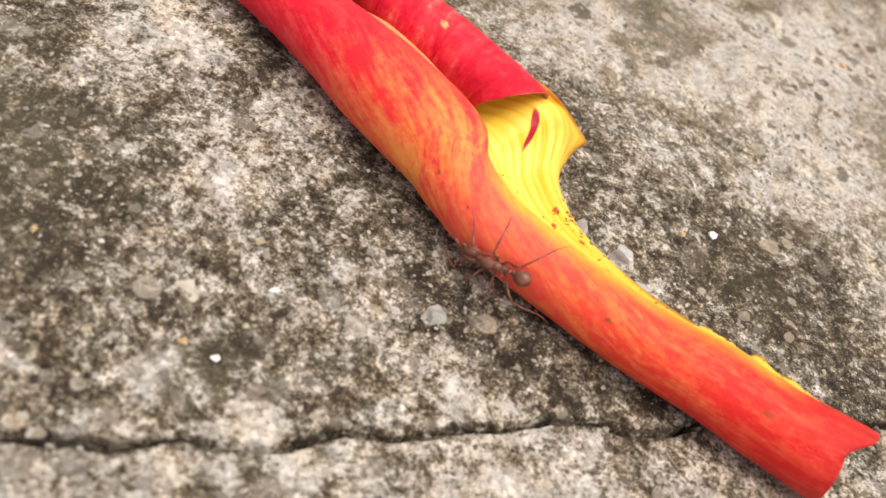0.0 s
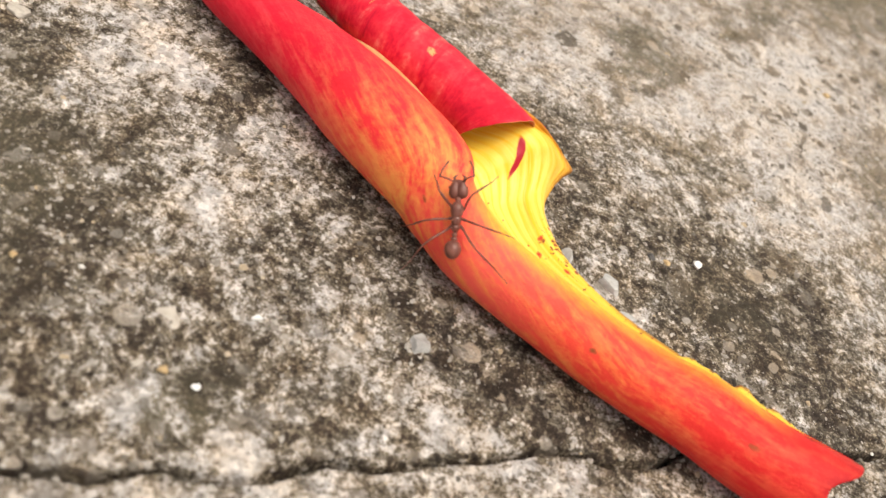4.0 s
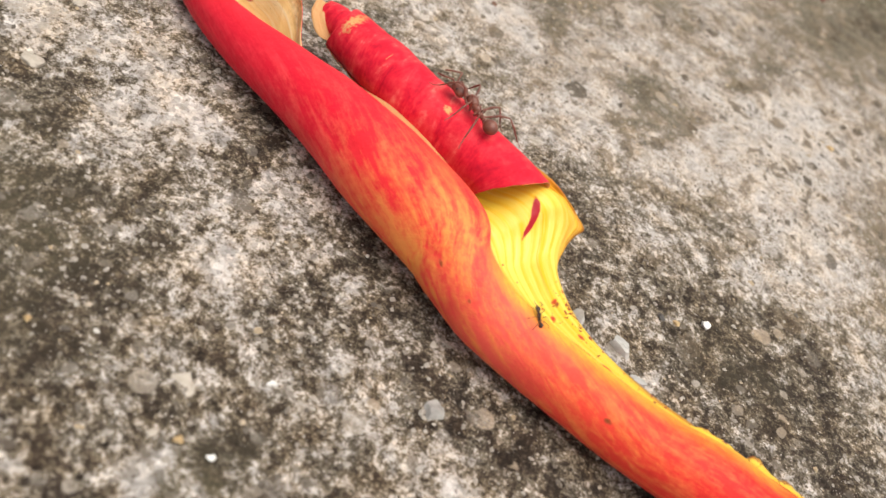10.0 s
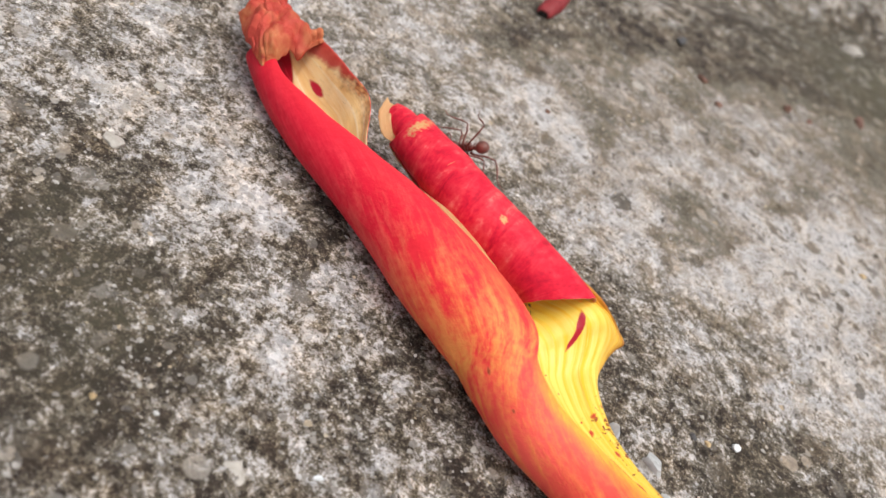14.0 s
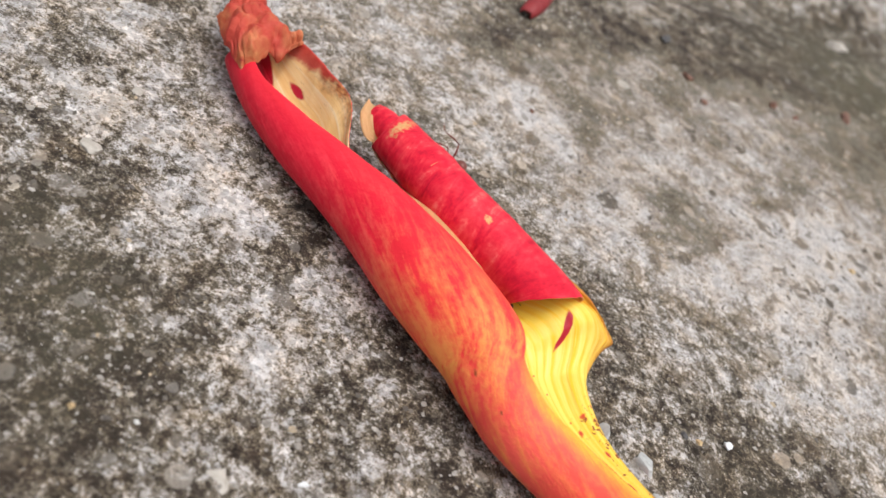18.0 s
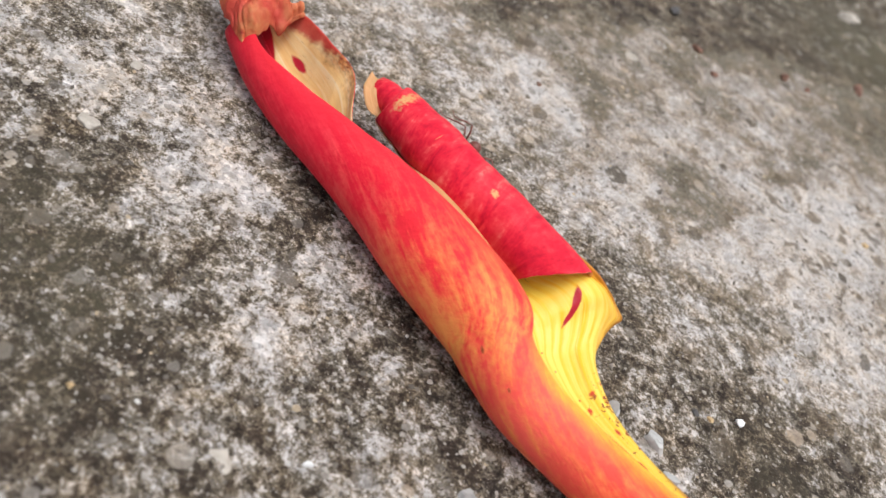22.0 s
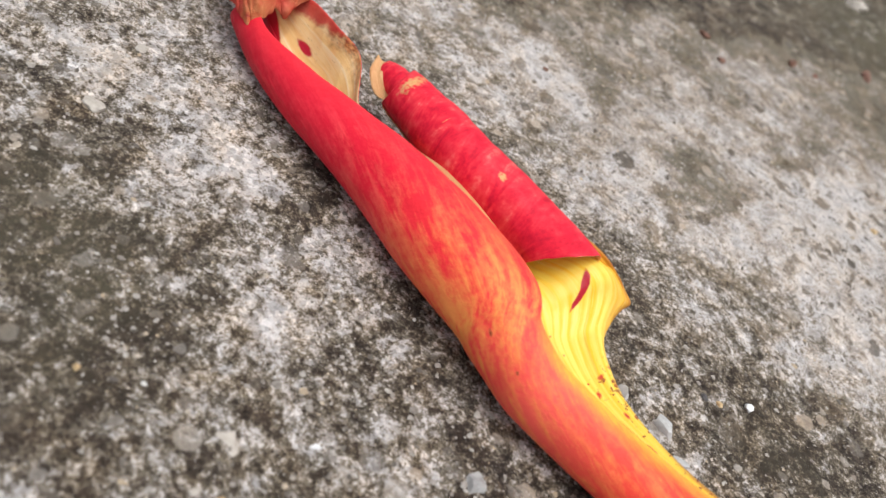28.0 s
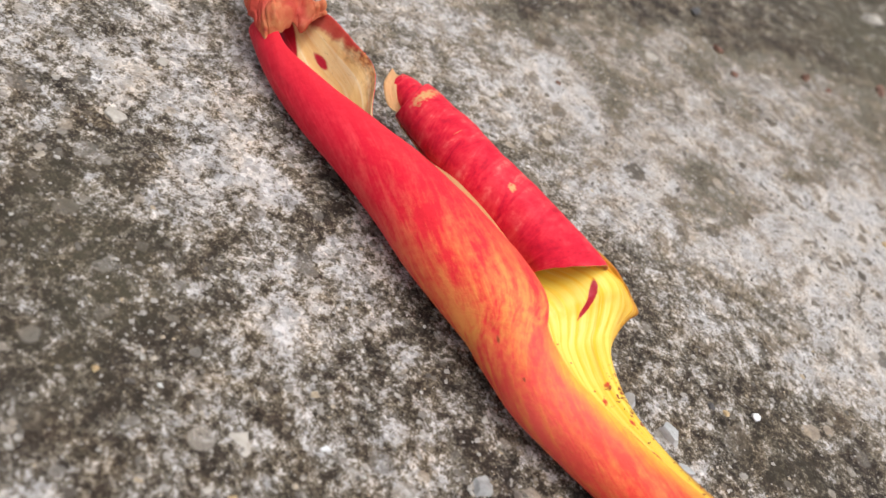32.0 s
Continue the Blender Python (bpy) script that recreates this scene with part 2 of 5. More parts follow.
def petal_outside(specks=()):
    """Outer face: orange-red by the stalk, gold flames in the middle, scarlet towards the tip."""
    m, n, l, b = material("petal_outside", 0.5, 0.2)
    velvet(b)
    u, v = uv_parts(n, l)
    arc = attribute(n, "arc")
    flame = noise_node(n, l, skewed(n, l, u, arc, 13, 13, 1.7, 0.22), 1.0, 4, 0.6, 0.4)
    streak = noise_node(n, l, skewed(n, l, u, arc, 42, 32, 1.7, 0.22), 1.0, 5, 0.65, 0.5)
    fine = noise_node(n, l, skewed(n, l, u, arc, 110, 62, 1.7, 0.22), 1.0, 4, 0.65, 0.5)
    blot = noise_node(n, l, coords(n), 170, 4, 0.6)
    dapple = noise_node(n, l, coords(n), 620, 5, 0.68)
    red = ramp(n, l, u, [(0.0, (0.50, 0.012, 0.016)), (0.02, (0.68, 0.020, 0.020)), (0.12, (0.80, 0.030, 0.026)), (0.3, (0.92, 0.075, 0.045)), (0.40, (0.97, 0.125, 0.090)), (0.56, (0.95, 0.055, 0.050)), (0.70, (0.86, 0.014, 0.040)), (1.0, (0.60, 0.006, 0.030))])
    gold = ramp(n, l, u, [(0.0, (0.80, 0.06, 0.04)), (0.12, (0.95, 0.17, 0.07)), (0.25, (0.97, 0.25, 0.07)), (0.39, (0.97, 0.27, 0.08)), (0.46, (0.98, 0.28, 0.08)), (0.55, (0.98, 0.38, 0.09)), (0.62, (0.97, 0.25, 0.08)), (0.69, (0.95, 0.12, 0.09)), (0.80, (0.90, 0.045, 0.07)), (1.0, (0.74, 0.03, 0.05))])
    f = maths(n, l, "ADD", maths(n, l, "MULTIPLY", flame, 0.50), maths(n, l, "ADD", maths(n, l, "MULTIPLY", streak, 0.36), maths(n, l, "MULTIPLY", fine, 0.14)))
    f = maths(n, l, "ADD", f, maths(n, l, "MULTIPLY", maths(n, l, "SUBTRACT", dapple, 0.5), 0.22))
    speckle = noise_node(n, l, coords(n), 1500, 3, 0.65)
    f = maths(n, l, "ADD", f, maths(n, l, "MULTIPLY", maths(n, l, "SUBTRACT", speckle, 0.5), 0.14))
    # a golden crease runs along the near side, and the flames are brightest at the neck
    crease = maths(n, l, "MULTIPLY", ramp(n, l, v, [(0.44, (0.0,) * 3), (0.55, (1.0,) * 3), (0.66, (1.0,) * 3), (0.74, (0.0,) * 3)]), ramp(n, l, u, [(0.45, (0.0,) * 3), (0.53, (1.0,) * 3), (0.62, (1.0,) * 3), (0.76, (0.0,) * 3)]))
    f = maths(n, l, "ADD", f, maths(n, l, "MULTIPLY", crease, 0.06))
    neck = ramp(n, l, u, [(0.46, (0.0,) * 3), (0.53, (1.0,) * 3), (0.60, (1.0,) * 3), (0.68, (0.0,) * 3)])
    f = maths(n, l, "ADD", f, maths(n, l, "MULTIPLY", neck, 0.05))
    col = mix(n, l, grey_ramp(n, l, f, 0.46, 0.65), red, gold)
    col = mix(n, l, grey_ramp(n, l, blot, 0.45, 0.75, 0.0, 0.35), col, mix(n, l, 1.0, col, (0.85, 0.50, 0.60), "MULTIPLY"))
    # the free edge beside the roll is crimson
    edge = maths(n, l, "MULTIPLY", grey_ramp(n, l, maths(n, l, "ADD", v, maths(n, l, "MULTIPLY", maths(n, l, "SUBTRACT", streak, 0.5), 0.3)), 0.02, 0.26, 1.0, 0.0), grey_ramp(n, l, u, 0.52, 0.62))
    col = mix(n, l, maths(n, l, "MULTIPLY", edge, 0.8), col, (0.86, 0.028, 0.045))
    # the margin along the stalk runs through orange into yellow, its outer edge is brown and crumbled
    reach = ramp(n, l, u, [(0.0, (0.0,) * 3), (0.05, (0.0,) * 3), (0.09, (1.0,) * 3), (0.44, (1.0,) * 3), (0.52, (0.0,) * 3)])
    rim = maths(n, l, "ADD", v, maths(n, l, "MULTIPLY", maths(n, l, "SUBTRACT", streak, 0.5), 0.14))
    wide = ramp(n, l, u, [(0.30, (0.04,) * 3), (0.40, (0.0,) * 3), (0.46, (0.0,) * 3)])
    near = ramp(n, l, u, [(0.26, (0.08,) * 3), (0.36, (0.05,) * 3), (0.42, (0.06,) * 3), (0.48, (0.09,) * 3)])
    band = maths(n, l, "MULTIPLY", grey_ramp(n, l, maths(n, l, "ADD", maths(n, l, "SUBTRACT", rim, wide), near), 0.05, 0.18, 1.0, 0.0), reach)
    col = mix(n, l, band, col, mix(n, l, grey_ramp(n, l, fine, 0.4, 0.6), (0.94, 0.66, 0.05), (0.93, 0.47, 0.05)))
    rust = maths(n, l, "SUBTRACT", maths(n, l, "ADD", v, maths(n, l, "MULTIPLY", maths(n, l, "SUBTRACT", dapple, 0.5), 0.30)), 0.0)
    scab = maths(n, l, "MULTIPLY", grey_ramp(n, l, rust, 0.010, 0.035, 1.0, 0.0), ramp(n, l, u, [(0.0, (1.0,) * 3), (0.06, (1.0,) * 3), (0.10, (0.0,) * 3)]))
    col = mix(n, l, maths(n, l, "MULTIPLY", scab, 0.85), col, mix(n, l, fine, (0.12, 0.02, 0.012), (0.40, 0.06, 0.02)))
    col = red_streaks(n, l, col, u, v, dapple, specks, (0.30, 0.07, 0.02), 3.5, -0.6)
    thin(m, n, l, b, col, 0.16)
    bump(n, l, b, maths(n, l, "ADD", f, dapple), 0.4, 0.0004)
    return m


def petal_scarlet(name="petal_scarlet", scars=()):
    m, n, l, b = material(name, 0.48, 0.22)
    velvet(b)
    u, v = uv_parts(n, l)
    streak = noise_node(n, l, skewed(n, l, u, v, 16, 5, -1.5, 0.0), 1.0, 5, 0.6, 0.8)
    fine = noise_node(n, l, coords(n), 700, 5, 0.66)
    f = maths(n, l, "ADD", streak, maths(n, l, "MULTIPLY", maths(n, l, "SUBTRACT", fine, 0.5), 0.7))
    col = ramp(n, l, f, [(0.28, (0.60, 0.005, 0.028)), (0.46, (0.81, 0.014, 0.044)), (0.62, (0.89, 0.050, 0.070)), (0.78, (0.95, 0.20, 0.17))])
    tear = noise_node(n, l, coords(n), 2300, 3, 0.6)
    col = red_streaks(n, l, col, u, v, tear, scars, mix(n, l, fine, (0.60, 0.22, 0.06), (0.90, 0.58, 0.26)), 4.0, 0.0)
    thin(m, n, l, b, col, 0.2)
    bump(n, l, b, f, 0.22, 0.0003)
    return m


def red_streaks(n, l, col, u, v, fine, streaks, tint=(0.42, 0.012, 0.02), rag=1.6, soft=0.5):
    for su, sv, hu, hv, lean in streaks:
        du = maths(n, l, "SUBTRACT", u, su)
        dv = maths(n, l, "SUBTRACT", maths(n, l, "SUBTRACT", v, sv), maths(n, l, "MULTIPLY", du, lean))
        q = maths(n, l, "ADD", maths(n, l, "POWER", maths(n, l, "ABSOLUTE", maths(n, l, "DIVIDE", du, hu)), 2.0), maths(n, l, "POWER", maths(n, l, "ABSOLUTE", maths(n, l, "DIVIDE", dv, hv)), 2.0))
        q = maths(n, l, "ADD", q, maths(n, l, "MULTIPLY", maths(n, l, "SUBTRACT", fine, 0.5), rag))
        col = mix(n, l, grey_ramp(n, l, q, soft, 1.0, 1.0, 0.0), col, tint)
    return col


def petal_inside(name="petal_inside", streaks=(), dots=(), pleats=0.0, tip=2.0):
    """Inner face: clear yellow with long pleats, and red streaks (u, v, half length, half width, lean)."""
    m, n, l, b = material(name, 0.42, 0.38)
    u, v = uv_parts(n, l)
    veins = noise_node(n, l, stretched(n, l, 1.0, 15), 1.0, 3, 0.6, 0.2)
    fine = noise_node(n, l, stretched(n, l, 5, 60), 1.0, 4, 0.65)
    grain = noise_node(n, l, coords(n), 600, 4, 0.65)
    base = ramp(n, l, u, [(0.0, (0.84, 0.42, 0.02)), (0.3, (0.97, 0.73, 0.12)), (0.6, (0.97, 0.72, 0.14)), (1.0, (0.92, 0.62, 0.04))])
    fold = maths(n, l, "MULTIPLY", maths(n, l, "SINE", maths(n, l, "ADD", maths(n, l, "MULTIPLY", v, pleats * math.tau), maths(n, l, "MULTIPLY", veins, 7.0))), 0.19 if pleats else 0.0)
    f = maths(n, l, "ADD", maths(n, l, "ADD", veins, fold), maths(n, l, "MULTIPLY", maths(n, l, "SUBTRACT", grain, 0.5), 0.25))
    col = mix(n, l, grey_ramp(n, l, f, 0.40, 0.72), base, (0.91, 0.56, 0.025))
    col = mix(n, l, grey_ramp(n, l, fine, 0.5, 0.75, 0.0, 0.6), col, (0.97, 0.86, 0.28))
    if tip < 1:
        col = mix(n, l, grey_ramp(n, l, u, tip, tip + 0.1), col, (0.50, 0.010, 0.024))
    if pleats:
        # blends into the orange of the stalk where it springs from it
        root = maths(n, l, "MULTIPLY", grey_ramp(n, l, maths(n, l, "ADD", v, maths(n, l, "MULTIPLY", maths(n, l, "SUBTRACT", fine, 0.5), 0.2)), 0.02, 0.22, 1.0, 0.0), grey_ramp(n, l, u, 0.42, 0.55, 1.0, 0.0))
        col = mix(n, l, root, col, (0.95, 0.26, 0.06))
        # deeper orange towards the free margin, with a thin brown edge
        out = maths(n, l, "ADD", v, maths(n, l, "MULTIPLY", maths(n, l, "SUBTRACT", grain, 0.5), 0.2))
        col = mix(n, l, grey_ramp(n, l, out, 0.66, 0.96, 0.0, 0.7), col, (0.90, 0.40, 0.02))
        worn = maths(n, l, "ADD", out, maths(n, l, "MULTIPLY", maths(n, l, "MAXIMUM", maths(n, l, "SUBTRACT", 0.34, u), 0.0), 1.5))
        col = mix(n, l, grey_ramp(n, l, worn, 0.88, 0.98, 0.0, 0.65), col, mix(n, l, fine, (0.16, 0.03, 0.012), (0.52, 0.12, 0.02)))
    if pleats:
        fleck = noise_node(n, l, coords(n), 1300, 3, 0.6, 0.5)
        where = maths(n, l, "MULTIPLY", grey_ramp(n, l, u, 0.28, 0.42, 1.0, 0.0), grey_ramp(n, l, v, 0.25, 0.95))
        rusty = grey_ramp(n, l, maths(n, l, "ADD", fleck, maths(n, l, "MULTIPLY", where, 0.15)), 0.66, 0.70)
        col = mix(n, l, maths(n, l, "MULTIPLY", rusty, grey_ramp(n, l, where, 0.05, 0.3)), col, mix(n, l, fine, (0.18, 0.03, 0.012), (0.50, 0.11, 0.02)))
    col = red_streaks(n, l, col, u, v, grain, dots, (0.62, 0.06, 0.02), 2.0, 0.3)
    col = red_streaks(n, l, col, u, v, grain, streaks, (0.46, 0.006, 0.022), 1.2, 0.55)
    thin(m, n, l, b, col, 0.14)
    bump(n, l, b, f, 0.4, 0.0004)
    return m


def petal_dry(name="petal_dry_inside", streaks=()):
    """Dried inner face near the tip: straw and tan with brown veins."""
    m, n, l, b = material(name, 0.6, 0.3)
    veins = noise_node(n, l, stretched(n, l, 1.4, 7), 1.0, 4, 0.6, 0.8)
    col = ramp(n, l, veins, [(0.3, (0.52, 0.22, 0.07)), (0.40, (0.76, 0.44, 0.18)), (0.6, (0.84, 0.56, 0.27)), (0.75, (0.88, 0.66, 0.38))])
    u, v = uv_parts(n, l)
    col = red_streaks(n, l, col, u, v, veins, streaks)
    thin(m, n, l, b, col, 0.35)
    bump(n, l, b, veins, 0.6, 0.0005)
    return m


def petal_wall():
    """Dried inner face of the tip: smooth straw and tan, brown vein dashes, red and brown along the margin."""
    m, n, l, b = material("petal_dry_wall", 0.55, 0.3)
    u, v = uv_parts(n, l)
    soft = noise_node(n, l, stretched(n, l, 2.2, 3.5), 1.0, 4, 0.55, 1.0)
    lines = noise_node(n, l, stretched(n, l, 2.0, 16), 1.0, 3, 0.55, 0.6)
    dash = noise_node(n, l, stretched(n, l, 24, 40), 1.0, 4, 0.6, 1.2)
    grain = noise_node(n, l, coords(n), 500, 5, 0.65)
    col = ramp(n, l, soft, [(0.3, (0.84, 0.47, 0.15)), (0.5, (0.93, 0.61, 0.25)), (0.7, (0.96, 0.72, 0.37))])
    col = mix(n, l, grey_ramp(n, l, lines, 0.50, 0.66, 0.0, 0.7), col, (0.97, 0.78, 0.48))
    where = maths(n, l, "MULTIPLY", grey_ramp(n, l, u, 0.3, 0.5), grey_ramp(n, l, v, 0.3, 0.6))
    col = mix(n, l, maths(n, l, "MULTIPLY", where, grey_ramp(n, l, dash, 0.63, 0.68, 0.0, 0.6)), col, (0.34, 0.12, 0.04))
    wobble = maths(n, l, "MULTIPLY", maths(n, l, "SUBTRACT", grain, 0.5), 0.5)
    brown = maths(n, l, "MULTIPLY", grey_ramp(n, l, maths(n, l, "ADD", v, wobble), 0.78, 0.98), grey_ramp(n, l, u, 0.26, 0.34))
    col = mix(n, l, brown, col, mix(n, l, grey_ramp(n, l, dash, 0.4, 0.6), (0.20, 0.045, 0.015), (0.60, 0.24, 0.07)))
    top = maths(n, l, "ADD", maths(n, l, "ADD", v, maths(n, l, "SUBTRACT", u, 0.55)), maths(n, l, "MULTIPLY", wobble, 0.45))
    col = mix(n, l, grey_ramp(n, l, top, 0.92, 1.03, 0.0, 0.85), col, (0.55, 0.035, 0.035))
    # the red of the outer face shows through near the fold
    deep = maths(n, l, "SUBTRACT", maths(n, l, "MULTIPLY", maths(n, l, "SUBTRACT", u, 0.655), 2.3), v)
    col = mix(n, l, grey_ramp(n, l, maths(n, l, "ADD", deep, maths(n, l, "MULTIPLY", wobble, 0.2)), 0.0, 0.05), col, (0.50, 0.008, 0.022))
    col = red_streaks(n, l, col, u, v, grain, [(0.63, 0.47, 0.055, 0.085, -0.2)], (0.50, 0.015, 0.035), 1.5, 0.5)
    thin(m, n, l, b, col, 0.06)
    bump(n, l, b, maths(n, l, "ADD", soft, maths(n, l, "ADD", grain, lines)), 0.2, 0.0003)
    return m


def petal_withered():
    m, n, l, b = material("petal_withered", 0.55, 0.3)
    u, v = uv_parts(n, l)
    c = coords(n)
    f = noise_node(n, l, c, 300, 6, 0.65, 0.8)
    red = noise_node(n, l, c, 130, 4, 0.6, 0.5)
    col = ramp(n, l, f, [(0.28, (0.42, 0.05, 0.035)), (0.44, (0.66, 0.19, 0.07)), (0.60, (0.74, 0.32, 0.13)), (0.8, (0.80, 0.46, 0.24))])
    r = maths(n, l, "ADD", red, maths(n, l, "MULTIPLY", grey_ramp(n, l, v, 0.40, 0.62), 0.25))
    col = mix(n, l, grey_ramp(n, l, r, 0.43, 0.60, 0.0, 0.85), col, mix(n, l, f, (0.46, 0.010, 0.022), (0.80, 0.10, 0.07)))
    thin(m, n, l, b, col, 0.30)
    bump(n, l, b, f, 0.7, 0.0006)
    return m


CONCRETE = concrete()
GRAINS = stone_mix()
ROLLED = petal_scarlet("petal_scarlet_roll", [(0.320, 0.427, 0.020, 0.018, 0.0), (0.875, 0.44, 0.040, 0.11, 0.10), (0.62, 0.42, 0.002, 0.03, 0.0)])
OUTSIDE = petal_outside([(0.512, 0.337, 0.006, 0.012, 0.0), (0.452, 0.281, 0.003, 0.008, 0.0), (0.077, 0.247, 0.008, 0.016, 0.0), (0.27, 0.27, 0.005, 0.012, 0.0)])
SCARLET, INSIDE, DRY, WALL, WITHERED = petal_scarlet(), petal_inside(tip=0.66), petal_dry(), petal_wall(), petal_withered()
BLADE = petal_inside(
    "petal_blade",
    [(0.730, 0.475, 0.092, 0.036, 1.0)],
    [(0.328, 0.53, 0.010, 0.04, 0.0), (0.286, 0.41, 0.013, 0.035, 0.5), (0.361, 0.84, 0.010, 0.05, 0.0), (0.235, 0.32, 0.012, 0.035, 0.5), (0.202, 0.22, 0.016, 0.045, 1.0), (0.328, 0.38, 0.004, 0.02, 0.0), (0.445, 0.26, 0.004, 0.015, 0.0), (0.521, 0.17, 0.005, 0.015, 0.0), (0.22, 0.52, 0.010, 0.035, 0.0), (0.19, 0.75, 0.018, 0.06, 0.0), (0.30, 0.76, 0.012, 0.045, 0.0), (0.15, 0.4, 0.014, 0.05, 0.0), (0.34, 0.70, 0.007, 0.03, 0.0), (0.27, 0.88, 0.012, 0.05, 0.0)],
    12.0,
)


# ---- helpers for building ----
def lattice_noise(x, y, size, seed):
    """Smooth value noise on numpy arrays, -1 to 1, with features of the given size."""
    u, v = x / size, y / size
    i, j = np.floor(u).astype(np.int64), np.floor(v).astype(np.int64)
    fx, fy = u - i, v - j
    fx, fy = fx * fx * (3 - 2 * fx), fy * fy * (3 - 2 * fy)

    def h(a, b):
        k = (a * 374761393 + b * 668265263 + seed * 974634777) & 0xFFFFFFFF
        k = ((k ^ (k >> 13)) * 1274126177) & 0xFFFFFFFF
        return ((k ^ (k >> 16)) & 0xFFFF) / 32767.5 - 1

    top = h(i, j) * (1 - fx) + h(i + 1, j) * fx
    low = h(i, j + 1) * (1 - fx) + h(i + 1, j + 1) * fx
    return top * (1 - fy) + low * fy


def fractal(x, y, size, seed, octaves=4, gain=0.5):
    total, amp = 0 * x, 1.0
    for k in range(octaves):
        total = total + amp * lattice_noise(x + 17.3 * k, y - 9.1 * k, size / 2**k, seed + k)
        amp *= gain
    return total


# the crack across the slab, centimetres
CRACK = [(-7.0, -6.2), (-3.0, -3.4), (-0.94, -2.25), (-0.53, -2.04), (-0.24, -1.95), (0.18, -1.60), (0.65, -1.50), (0.95, -1.24), (1.38, -0.85), (1.89, -0.59), (2.35, -0.23), (2.85, 0.06), (3.14, 0.34), (3.64, 0.58), (4.24, 0.81), (4.81, 1.33), (6.32, 2.22), (6.95, 2.53), (9.0, 3.6), (14.0, 6.0)]


def crack_distance(x, y):
    best = np.full_like(x, 9.0)
    for (ax, ay), (bx, by) in zip(CRACK, CRACK[1:]):
        dx, dy = bx - ax, by - ay
        f = np.clip(((x - ax) * dx + (y - ay) * dy) / (dx * dx + dy * dy), 0, 1)
        best = np.minimum(best, np.hypot(x - ax - f * dx, y - ay - f * dy))
    return best


def relief(x, y):
    """Height of the slab's worn surface, centimetres."""
    z = 0.035 * fractal(x, y, 2.6, 3, 3) + 0.022 * fractal(x, y, 0.55, 11, 3)
    pits = np.clip(fractal(x, y, 0.34, 23, 2) - 0.45, 0, 1)
    z = z - 0.045 * pits + 0.008 * lattice_noise(x, y, 0.09, 31)
    wander = crack_distance(x + 0.05 * lattice_noise(x, y, 0.3, 41), y + 0.05 * lattice_noise(x, y, 0.3, 43))
    width = 0.018 + 0.014 * (lattice_noise(x, y, 0.8, 47) + 0.6)
    z = z - 0.24 * np.exp(-((wander / np.maximum(width, 0.016)) ** 2))
    z = z - 0.03 * np.exp(-((wander / 0.25) ** 2))
    # a shallow trough far behind the petal
    z = z - 0.5 * np.exp(-(((0.87 * y - 0.5 * x - 14.2) / 1.6) ** 2))
    return z - 0.03


def ground_height(x, y):
    return float(relief(np.array([x], float), np.array([y], float))[0])


# grime blotches, and the petal's shade painted as blotches: x, y, radius (centimetres), strength
GRIME_AND_SHADE = [
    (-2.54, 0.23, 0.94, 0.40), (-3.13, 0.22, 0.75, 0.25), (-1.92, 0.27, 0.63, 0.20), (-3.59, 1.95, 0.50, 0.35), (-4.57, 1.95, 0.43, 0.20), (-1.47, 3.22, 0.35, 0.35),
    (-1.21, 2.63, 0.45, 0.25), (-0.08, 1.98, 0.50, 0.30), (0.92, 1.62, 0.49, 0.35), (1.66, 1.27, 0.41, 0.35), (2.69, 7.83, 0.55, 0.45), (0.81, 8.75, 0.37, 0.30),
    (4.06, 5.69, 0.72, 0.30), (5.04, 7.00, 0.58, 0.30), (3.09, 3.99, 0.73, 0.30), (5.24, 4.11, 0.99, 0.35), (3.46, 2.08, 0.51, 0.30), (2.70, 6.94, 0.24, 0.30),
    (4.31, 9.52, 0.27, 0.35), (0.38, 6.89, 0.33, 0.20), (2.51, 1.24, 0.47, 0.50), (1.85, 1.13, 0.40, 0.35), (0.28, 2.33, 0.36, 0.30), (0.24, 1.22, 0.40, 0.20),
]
GRIME_AND_SHADE += [
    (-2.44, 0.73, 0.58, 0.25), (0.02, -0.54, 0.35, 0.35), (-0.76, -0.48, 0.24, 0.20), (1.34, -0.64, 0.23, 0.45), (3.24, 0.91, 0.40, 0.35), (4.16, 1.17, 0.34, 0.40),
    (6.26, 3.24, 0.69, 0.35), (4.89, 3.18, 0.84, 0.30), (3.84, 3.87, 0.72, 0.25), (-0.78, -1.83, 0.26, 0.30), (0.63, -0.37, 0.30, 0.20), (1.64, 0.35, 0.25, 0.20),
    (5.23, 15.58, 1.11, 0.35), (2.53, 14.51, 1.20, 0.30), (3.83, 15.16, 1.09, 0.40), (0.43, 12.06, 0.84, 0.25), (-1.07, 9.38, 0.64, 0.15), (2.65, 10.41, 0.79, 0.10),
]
# blotches close along the petal's near side paint its contact shadow
GRIME_AND_SHADE += [(-1.6, 3.2, 0.35, 0.3), (-1.2, 3.05, 0.25, 0.3), (2.4, 1.05, 0.4, 0.3), (3.3, 0.85, 0.4, 0.25), (3.3, 2.35, 0.5, 0.35), (4.2, 2.0, 0.5, 0.3), (5.2, 1.9, 0.5, 0.3), (-4.2, 0.9, 0.9, 0.25), (-3.8, -0.3, 1.0, 0.3)]
